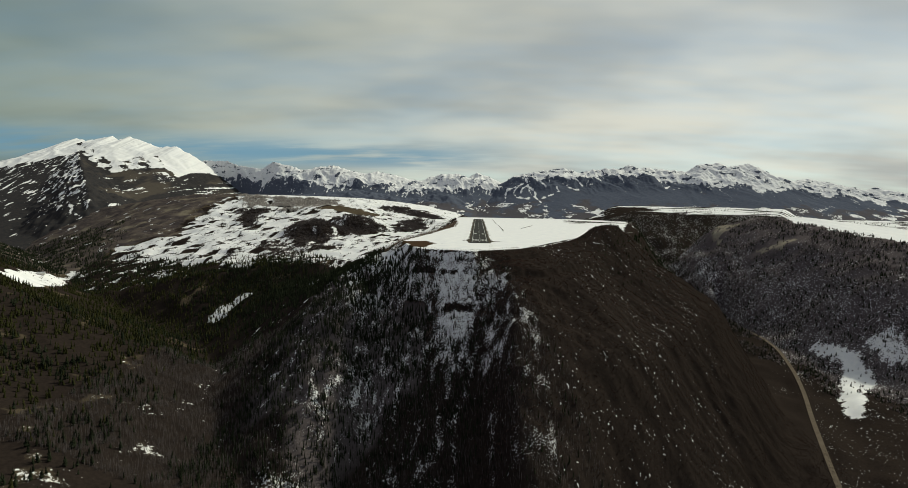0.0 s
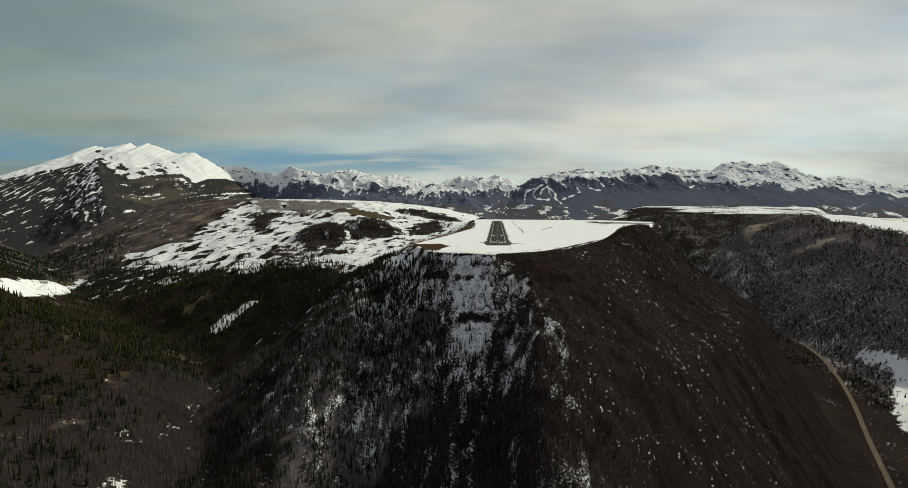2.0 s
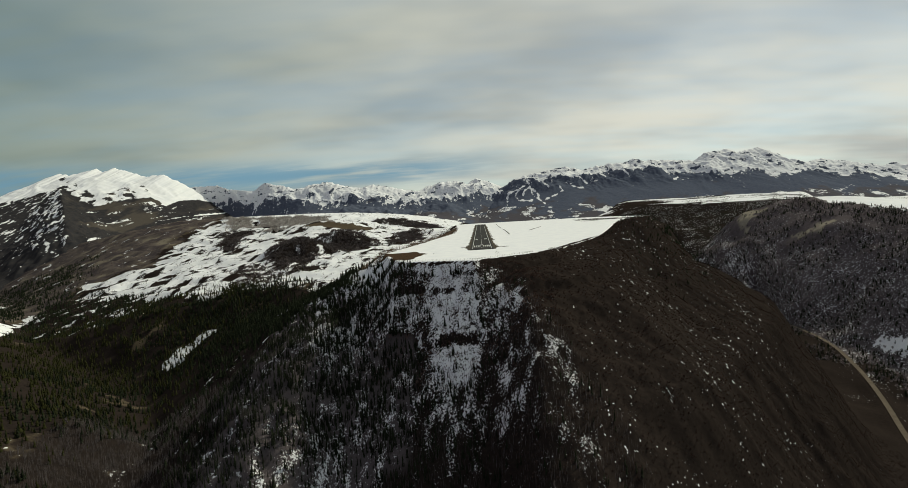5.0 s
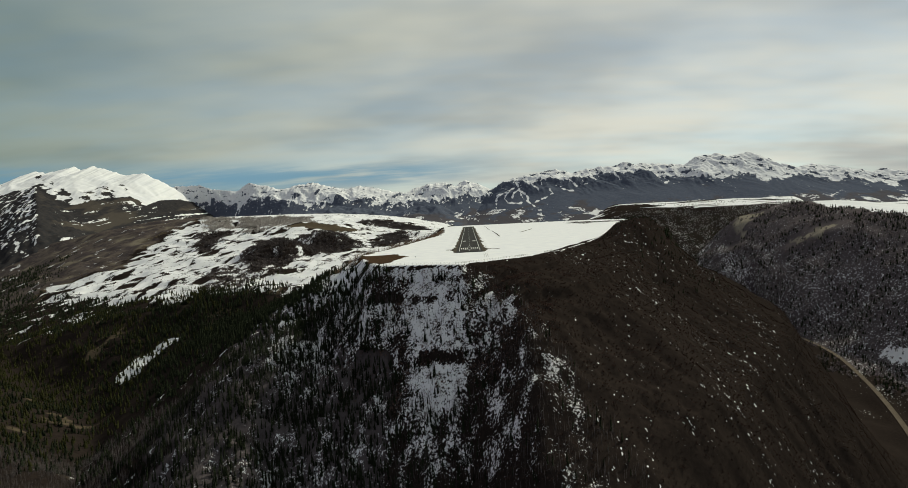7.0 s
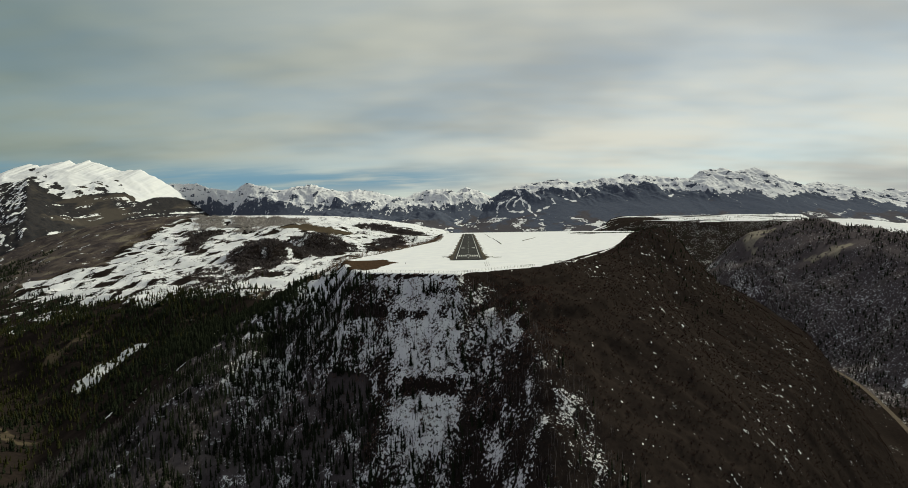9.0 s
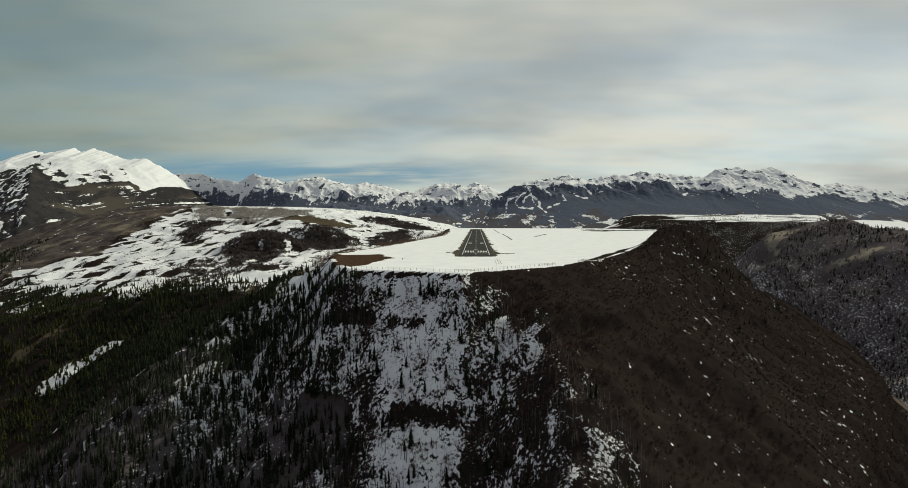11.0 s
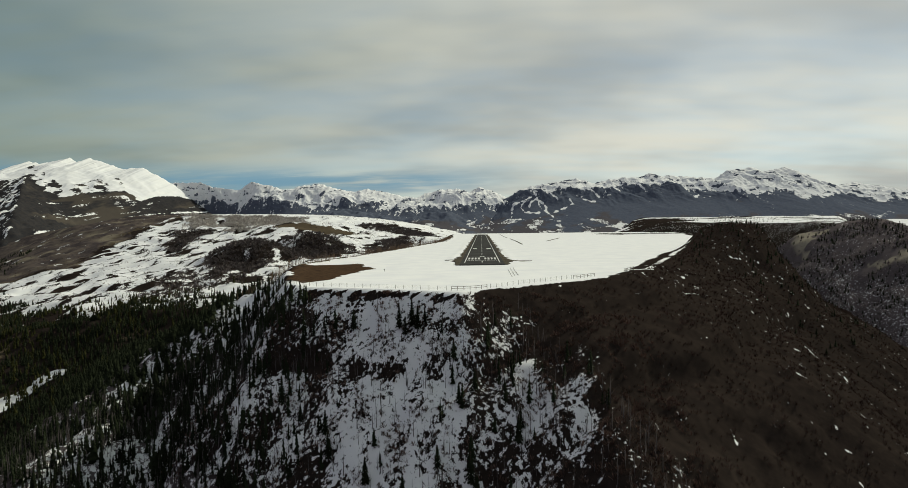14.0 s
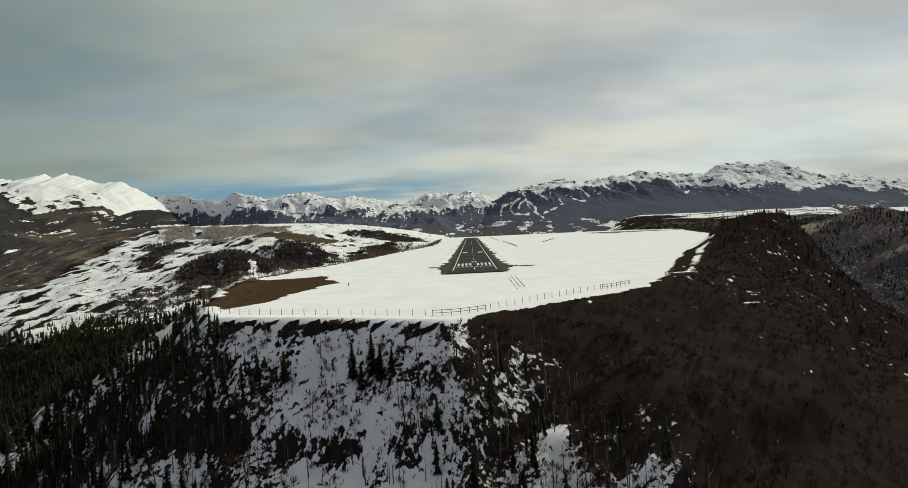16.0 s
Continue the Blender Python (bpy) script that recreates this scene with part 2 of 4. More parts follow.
    banks = 0.75 * np.exp(-((np.abs(x) - 22 - 2.5 * fbm(x, y, 40, 2, 55)) / 2.4) ** 2) * step(y, 912, 930) * (0.6 + 0.6 * fbm(x, y, 22, 2, 57))
    z = z * (1 - flatness) + flatness * (drifts + np.maximum(banks, 0))
    return z, d, dh, dt


def cover_of(x, y, z, d, dh, dt):
    """Shares of snow, dark brush and dry grass at a place."""
    n1, n2 = fbm(x, y, 60, 4, 61), fbm((0.12 * x + 0.99 * y) * 0.26, 0.99 * x - 0.12 * y, 26, 5, 63, 0.6)
    snow = np.full(x.shape, 0.30) + 0.25 * n1
    brush = np.full(x.shape, 0.25)
    grass = 0.25 + 0.35 * n1
    # slopes on the left
    left = step(-x, 90, 130) * step(y, 1180, 1300)
    big = fbm(x, y, 330, 3, 65)
    brown = step(np.interp(y, BROWN_Y, BROWN_X) - x + 70 * fbm(x, y, 120, 4, 64), -40, 40)
    lanes = 0.22 + 0.36 * step(-x, 560, 900)
    s_left = 0.72 + lanes * n2 + 0.55 * fbm((0.12 * x + 0.99 * y) * 0.5, 0.99 * x - 0.12 * y, 40, 6, 87, 0.66) + 0.15 * n1 + 0.25 * step(y, 2450, 2600) * (1 - brown) - 0.80 * brown
    scrub = np.zeros_like(x)
    for ring in SCRUB:
        scrub = np.maximum(scrub, step(-(outside(x, y, ring) + 34 * fbm(x, y, 48, 4, 85)), -6, 6))
    s_left = s_left - 0.62 * scrub
    for ring in LOW_SCRUB:
        s_left = s_left - 0.34 * step(-(outside(x, y, ring) + 50 * fbm(x, y, 60, 4, 88)), -15, 15)
    wooded = step(np.interp(x, (-1150, -1108, -705, -459, -300), (1810, 1775, 1440, 1272, 1235)) - y + 50 * fbm(x, y, 70, 4, 86), -20, 20)
    s_left = s_left - 0.50 * wooded
    tan_ = np.exp(-(((x + 520) / 130) ** 2 + ((y - 2330) / 45) ** 2) ** 2)
    s_left = s_left - 0.7 * tan_
    grass = grass + left * (0.9 * tan_ + 0.42 * brown)
    grass = grass - 0.8 * scrub * left
    grove = np.zeros_like(x)
    for ring in GROVES:
        grove = np.maximum(grove, step(-(outside(x, y, ring) + 30 * fbm(x, y, 40, 3, 217)), -6, 6))
    s_left = s_left - 0.08 * grove
    snow = snow * (1 - left) + left * s_left
    brush = brush * (1 - left * brown) + 1.52 * left * brown
    olive = step(-x, 260, 520) * step(1330 - y, 0, 120)
    snow = snow - olive * 0.30
    grass = grass + olive * (-0.22 + 0.5 * n1)
    # face of the bluff: snowy below the runway, brown brush to its side
    face = step(d, 0, 3) * step(1000 - y, -60, 60) * step(260 - d, 0, 60)
    bound = 12 + (745 - y) * 0.58
    lit = step(bound - x + 22 * fbm(x, y, 13, 3, 72), -16, 16)
    open_ = step(x, -54, -40) * step(2 - x, -8, 10)
    open_ = open_ * step(105 - d, 0, 45)
    fine = 0.20 * fbm(x, y * 0.75, 6, 2, 69)
    streaks = 0.26 * fbm(x, y * 0.6, 9, 3, 74)
    s_face = open_ * (0.72 + fine + 0.10 * n1) + (1 - open_) * (0.33 + 0.17 * step(70 - d, 0, 40) + 0.09 * step(x, -12, 0) + streaks + 0.2 * n1)
    s_face = lit * s_face + (1 - lit) * (0.06 + 0.34 * fbm(x, y, 9, 3, 71))
    ledge = 0.5 * np.exp(-((d - 9) / 1.0) ** 2) * step(fbm(x, y, 14, 2, 77), -0.02, 0.12) + np.exp(-((d - 20) / 1.5) ** 2) * step(fbm(x, y, 26, 2, 73), -0.15, 0.08) + np.exp(-((d - 54) / 2.5) ** 2) * step(fbm(x, y, 34, 2, 75), -0.15, 0.08)
    s_face = s_face - 0.22 * np.exp(-((x + 1) / 7) ** 2)
    s_face = s_face - 0.55 * ledge * lit - 0.14 * step(d, 95, 150)
    snow = snow * (1 - face) + face * s_face
    thin = step(d, 30, 60) * step(1050 - y, 0, 80) * step(-40 - x, 0, 30) * step(x + 60 * fbm(x, y, 90, 3, 76), -290, -200) * step(y + 80 * fbm(x, y, 110, 3, 78), 480, 620)
    brush = brush * (1 - thin) + 1.8 * thin
    snow = snow + 0.14 * thin * face
    grass = grass * (1 - face * 0.8)
    flank = step(d, 0, 3) * step(x, 40, 120) * step(420 - d, 0, 60) * (1 - step(y + 0.3 * d, 1190, 1260))
    flank = np.maximum(flank, step(x - np.interp(y, SNOWFIELD_Y, SNOWFIELD_X), -14, -6) * step(x, 60, 80) * step(dh, 100, 140) * step(1300 - y, 0, 100))
    snow = np.where(flank > 0.5, 0.06 + 0.30 * fbm(x, y, 18, 3, 71), snow)
    brush = np.where(flank > 0.5, 1.0, brush)
    grass = np.where(flank > 0.5, 0.02, grass)
    # hill across the river
    on = step(60 - dh, 0, 60) * step(x, 500, 900)
    cap = step(-dh + 18 * n1, -22, -4) * step(x + 0.3 * (2240 - y), 1090, 1140)
    s_hill = 0.30 + 0.05 * n1 + 0.09 * step(dh, 150, 300) + 1.4 * cap - 0.3 * step(60 - dh, 0, 60)
    bald_ = 0.55 * step(60 - dh, 0, 60)
    for ring in BALDS:
        bald_ = np.maximum(bald_, 1.3 * step(-(outside(x, y, ring) + 30 * fbm(x, y, 34, 4, 68)), -26, 22))
    wild_ = step(x, 560, 760)
    grass = np.where(dh < 520, np.clip(np.minimum(0.34 + 0.25 * n1, 0.68) + 0.7 * np.maximum(bald_ - 0.35, 0), 0, 1) * wild_, grass)
    snow = np.where(dh < 520, snow * (1 - wild_) + wild_ * (s_hill - 0.3 * np.clip(bald_, 0, 1) * (1 - cap)), snow)
    brush = np.where(dh < 520, brush * (1 - wild_) + 1.8 * wild_, brush)
    wall_ = step(dt, 0, 20) * step(dh, 120, 260) * step(y + 0.3 * d, 1190, 1260) * step(x, 240, 300) * step(d, 0, 6) * step(290 - d, 0, 70) * step(z, -290, -260)
    snow = snow * (1 - wall_) + wall_ * (0.22 + 0.17 * step(y, 1500, 1900) + 0.2 * n1)
    grass = grass * (1 - wall_)
    shaded = step(dt, 4, 30) * step(dh, 200, 300) * step(y, 2380, 2480) * step(x, 500, 700)
    snow = snow * (1 - shaded) + shaded * (0.34 + 0.10 * n1)
    grass = grass * (1 - shaded)
    brush = brush * (1 - shaded) + 0.25 * shaded
    top = step(-dt, -10, 25)
    snow = snow * (1 - top) + top * (0.80 - 0.62 * step(1080 - x, 0, 260) + 1.2 * fbm(x * 0.35, y, 90, 5, 68) + 0.3 * fbm(x, y, 40, 3, 66))
    # dark bank between the mesa's foot and the valley road
    bank_ = step(np.interp(y, [p[1] for p in LANE], [p[0] for p in LANE]) - x, -6, 10) * step(x, 330, 420) * step(1800 - y, 0, 60)
    snow = snow * (1 - bank_) + bank_ * (0.16 + 0.2 * n1)
    grass = grass * (1 - 0.7 * bank_)
    brush = brush * (1 - bank_) + 0.25 * bank_
    # open fields and benches
    for ring, share in PATCHES:
        lies = step(-(outside(x, y, ring) + 9 * fbm(x, y, 30, 3, 79)), -3, 3)
        snow = snow * (1 - lies) + lies * share
    # the mesa's top
    flat = step(-d, -1.0, 1.5) * step(np.interp(y, SNOWFIELD_Y, SNOWFIELD_X) - x + 4 * n1, 5, 10)
    snow = snow * (1 - flat) + flat * 1.6
    bare = outside(x, y, BARE) + 5 * fbm(x, y, 25, 3, 81)
    bald = step(-bare, -1.5, 1.5)
    snow = snow * (1 - bald)
    brush = brush * (1 - bald)
    grass = grass * (1 - bald) + 0.40 * bald
    edge_ = step(d, -7, -3) * step(30 - d, 0, 6) * step(y, 880, 915) * step(outside(x, y, PATCHES[5][0]), 0, 6) * step(1500 - y, 0, 100) * step(-x, 20, 40)
    snow = snow * (1 - edge_) + edge_ * (0.28 + 0.3 * n1)
    grass = np.maximum(grass, 0.8 * edge_)
    worn = outside(x, y, [(318, 2010), (425, 2120), (510, 2075), (560, 2000), (600, 2120), (470, 2230), (330, 2390)]) + 40 * fbm(x * 0.5, y, 60, 3, 83)
    snow = snow * (1 - 0.72 * step(-worn, -3, 3))
    ditch = along(x, y, [(82, 856), (90, 876), (108, 922), (134, 985), (152, 1030), (178, 1075)])
    drift = step(3.8 + 1.6 * n1 - ditch, -1.0, 1.0)
    bank = step(1.2 - np.abs(ditch - 6.6) + 1.6 * n1, -0.8, 0.8) * step(x - np.interp(y, SNOWFIELD_Y, SNOWFIELD_X), -12, -8)
    snow = snow * (1 - drift)
    snow = np.maximum(snow, 1.2 * bank)
    return np.clip(snow, 0, 1.4), np.clip(brush, 0, 2), np.clip(grass, 0, 1)


def fineness(x, y, d, dh):
    """Where the snow lies in small pieces among trees."""
    face = step(d, 0, 4) * step(1000 - y, -60, 60) * step(x, -260, -160)
    hill = np.maximum(step(500 - dh, 0, 80) * step(x, 500, 700), step(d, 0, 6) * step(y + 0.3 * d, 1190, 1260) * step(x, 240, 300))
    slopes = 0.5 * step(y, 2900, 3000) * step(x, 400, 600) + 0.55 * step(-x, 90, 130) * step(y, 1180, 1300)
    return np.clip(np.maximum(face, 0.74 * hill) + 0.9 * slopes, 0, 1)


# ---- materials ----
def material(name):
    m = bpy.data.materials.new(name)
    m.use_nodes = True
    n = Nodes(m.node_tree)
    b = n.add("ShaderNodeBsdfPrincipled")
    n.link(b.outputs[0], n.add("ShaderNodeOutputMaterial").inputs[0])
    return m, n, b


def bump(n, b, height, strength, distance):
    k = n.add("ShaderNodeBump")
    k.inputs["Strength"].default_value, k.inputs["Distance"].default_value = strength, distance
    n.put(k.inputs["Height"], height)
    n.link(k.outputs[0], b.inputs["Normal"])


def plain(name, colour, rough=0.8, size=2.0, spread=0.25, metal=0.0, relief=0.0, gloss=0.0):
    """A surface of one colour with stains and grain."""
    m, n, b = material(name)
    place = n.add("ShaderNodeNewGeometry").outputs["Position"]
    v = n.math("ADD", n.math("MULTIPLY", n.noise(place, 1 / size, 4.0), 0.6), n.math("MULTIPLY", n.noise(place, 9 / size, 3.0), 0.4))
    dark, light = tuple(c * (1 - spread) for c in colour), tuple(min(1, c * (1 + spread)) for c in colour)
    n.put(b.inputs["Base Color"], n.mix(n.ramp(v, 0.3, 0.7), dark, light))
    b.inputs["Roughness"].default_value, b.inputs["Metallic"].default_value = rough, metal
    b.inputs["Specular IOR Level"].default_value = gloss
    if relief:
        bump(n, b, v, 0.6, relief)
    return m


def land_material(name, scale, dark, earth, dry, flow, rust=None, litter=None):
    """Snow that lies in patches over brush, earth and dry grass."""
    m, n, b = material(name)
    place = n.add("ShaderNodeNewGeometry").outputs["Position"]
    mask = n.add("ShaderNodeSeparateColor")
    cover_ = n.add("ShaderNodeAttribute", attribute="cover")
    n.link(cover_.outputs["Color"], mask.inputs[0])
    snow, brush, grass = mask.outputs
    g1 = n.noise(n.scaled(place, flow), 1 / scale, 5.0, 0.6)
    g2 = n.noise(place, 4.5 / scale, 5.0, 0.65)
    g3 = n.noise(place, 30 / scale, 3.0, 0.6)
    coarse = n.math("ADD", n.math("MULTIPLY", g1, 0.55), n.math("MULTIPLY", g2, 0.45))
    small = n.noise(n.scaled(place, (1.0, 1.0, 0.7)), 4.0 / scale, 4.0, 0.7)
    tiny = n.noise(n.scaled(place, (1.0, 1.0, 0.55)), 10.0 / scale, 4.0, 0.68)
    near_ = n.ramp(cover_.outputs["Alpha"], 0.8, 0.97)
    small = n.math("ADD", n.math("MULTIPLY", small, n.math("SUBTRACT", 1.0, near_)), n.math("MULTIPLY", tiny, near_))
    part_ = n.math("MINIMUM", n.math("MULTIPLY", cover_.outputs["Alpha"], 1.15), 0.85)
    grain = n.math("ADD", n.math("MULTIPLY", coarse, n.math("SUBTRACT", 1.0, part_)), n.math("MULTIPLY", small, part_))
    edge = n.math("ADD", snow, n.math("MULTIPLY", n.math("SUBTRACT", grain, 0.5), 1.9))
    fleck = n.math("MULTIPLY", n.ramp(n.math("ADD", n.noise(n.scaled(place, (1.1, 0.85, 0.85)), 3.8 / scale, 2.0), n.math("MULTIPLY", n.noise(place, 0.35 / scale, 2.0), 0.35)), 0.878, 0.902), n.math("MULTIPLY", n.ramp(brush, 0.7, 0.95), n.ramp(brush, 1.25, 1.05)))
    lies = n.math("MAXIMUM", n.ramp(edge, 0.515, 0.575), fleck)
    soil = n.mix(n.ramp(g2, 0.22, 0.78), dark, earth)
    soil = n.mix(n.ramp(n.math("ADD", grass, n.math("MULTIPLY", n.math("SUBTRACT", g1, 0.5), 1.2)), 0.45, 0.75), soil, dry)
    if rust:
        soil = n.mix(n.math("MULTIPLY", n.ramp(brush, 0.12, 0.0), n.ramp(g2, 0.25, 0.6)), soil, rust)
    if litter:
        soil = n.mix(n.math("MULTIPLY", n.ramp(brush, 1.3, 1.7), n.ramp(g2, 0.15, 0.5)), soil, n.mix(n.ramp(grass, 0.72, 0.95), n.mix(n.ramp(g1, 0.35, 0.65), litter, tuple(1.25 * c for c in litter)), (0.35, 0.31, 0.24)))
    soil = n.mix(n.math("MULTIPLY", g3, 0.5), soil, (0.012, 0.010, 0.009))
    white = n.mix(n.ramp(g1, 0.3, 0.7), (0.78, 0.785, 0.80), (0.86, 0.86, 0.85))
    n.put(b.inputs["Base Color"], n.mix(lies, soil, white))
    n.put(b.inputs["Roughness"], n.math("SUBTRACT", 0.95, n.math("MULTIPLY", lies, 0.3)))
    b.inputs["Specular IOR Level"].default_value = 0.0
    bump(n, b, n.math("ADD", n.math("MULTIPLY", g2, n.math("SUBTRACT", 1.0, n.math("MULTIPLY", lies, 0.85))), n.math("MULTIPLY", lies, 0.5)), 0.14, scale * 0.05)
    return m


GROUND = land_material("ground_cover", 15, (0.020, 0.0155, 0.0135), (0.039, 0.029, 0.024), (0.120, 0.094, 0.062), (1.0, 1.0, 0.6), (0.098, 0.060, 0.035), (0.116, 0.098, 0.100))
# far woods and rock: the haze of distance is put into these blue-grey colours
HAZY_ALPINE = land_material("hazy_alpine_cover", 70, (0.100, 0.121, 0.172), (0.152, 0.168, 0.212), (0.128, 0.120, 0.132), (1.0, 0.9, 1.0))
BROWNS = land_material("massif_cover", 70, (0.030, 0.032, 0.038), (0.062, 0.056, 0.054), (0.096, 0.083, 0.070), (1.0, 0.35, 0.8))
NEEDLES = plain("spruce_needles", (0.017, 0.021, 0.012), 0.9, 22, 0.6)
OLIVE = plain("juniper_needles", (0.026, 0.027, 0.010), 0.9, 9, 0.5)
OAKTWIGS = plain("oak_brush_twigs", (0.078, 0.051, 0.041), 0.95, 18, 0.5)
TWIGS = plain("bare_twigs", (0.115, 0.074, 0.058), 0.95, 14, 0.55)
ASPEN = plain("aspen_bark", (0.25, 0.212, 0.21), 0.9, 5, 0.4)
GROVE = plain("grove_bark", (0.46, 0.425, 0.39), 0.9, 6, 0.3)
SCRUBOAK = plain("scrub_oak_bark", (0.125, 0.106, 0.10), 0.95, 5, 0.4)
THICKET = plain("thicket_bark", (0.13, 0.092, 0.066), 0.95, 5, 0.4)
GREYBARK = plain("grey_bark", (0.085, 0.074, 0.073), 0.95, 4, 0.4)
BARK = plain("spruce_bark", (0.055, 0.042, 0.034), 0.95, 0.6, 0.4)
ASPHALT = plain("runway_asphalt", (0.060, 0.060, 0.058), 0.9, 14, 0.3, relief=0.01)
SHOULDER = plain("wet_gravel_shoulder", (0.088, 0.076, 0.060), 0.95, 7, 0.4, relief=0.05)
PAINT = plain("road_marking_paint", (0.62, 0.62, 0.60), 0.7, 3, 0.15)
POST = plain("weathered_fence_post", (0.16, 0.14, 0.12), 0.9, 0.5, 0.3)
STEEL = plain("galvanised_pipe", (0.30, 0.29, 0.27), 0.5, 0.5, 0.2, metal=0.6)
WALLS = plain("pale_siding", (0.55, 0.53, 0.49), 0.8, 3, 0.15)
SNOWY = plain("roof_snow", (0.78, 0.79, 0.80), 0.8, 4, 0.06)
GRAVEL = plain("valley_road", (0.13, 0.105, 0.08), 0.95, 9, 0.25)


# ---- meshes ----
def sheet_mesh(name, xs, ys, zs, mat, shares, fine=None):
    """A grid of land, with its shares of cover."""
    rows, cols = xs.shape
    me = bpy.data.meshes.new(name)
    k = (np.arange(rows - 1)[:, None] * cols + np.arange(cols - 1)[None, :]).ravel()
    quads = np.stack([k, k + 1, k + cols + 1, k + cols], 1).astype(np.int32)
    me.vertices.add(rows * cols)
    me.vertices.foreach_set("co", np.stack([xs, ys, zs], -1).astype(np.float32).ravel())
    me.loops.add(quads.size)
    me.loops.foreach_set("vertex_index", quads.ravel())
    me.polygons.add(len(quads))
    me.polygons.foreach_set("loop_start", np.arange(0, quads.size, 4, dtype=np.int32))
    me.polygons.foreach_set("use_smooth", np.ones(len(quads), bool))
    layer = me.attributes.new("cover", "FLOAT_COLOR", "POINT")
    layer.data.foreach_set("color", np.stack([*shares, np.zeros_like(xs) if fine is None else fine], -1).astype(np.float32).ravel())
    me.materials.append(mat)
    me.update(calc_edges=True)
    me.validate()
    return new(name, me)


def spaced(*spans):
    """Values from a start through (end, step) spans."""
    out = [np.array([spans[0]], float)]
    last = spans[0]
    for end, gap_ in spans[1:]:
        count = max(1, round((end - last) / gap_))
        out.append(np.linspace(last, end, count + 1)[1:])
        last = end
    return np.concatenate(out)


# ---- the ground, one sheet from behind the eye to the foot of the mountains ----
gy = spaced(-1500.0, (-200, 65), (480, 12), (640, 4), (1010, 1.7), (1600, 5), (3000, 10), (5300, 20))
gu = np.linspace(-1, 1, 471)
GY, GU = np.meshgrid(gy, gu, indexing="ij")
GX = (900 + 0.95 * np.maximum(GY + 100, 0)) * (0.25 * GU + 0.75 * GU ** 3)
GZ, GD, GH, GT = land(GX, GY)
ground = tagged(sheet_mesh("ground", GX, GY, GZ, GROUND, cover_of(GX, GY, GZ, GD, GH, GT), fineness(GX, GY, GD, GH)), "mountain valley ground of snow, brown brush and dry grass", "ground", kind="structure")


# ---- mountains ----
def Z_high(body, foot, crest):
    return (body - foot) / np.maximum(crest - foot, 30)


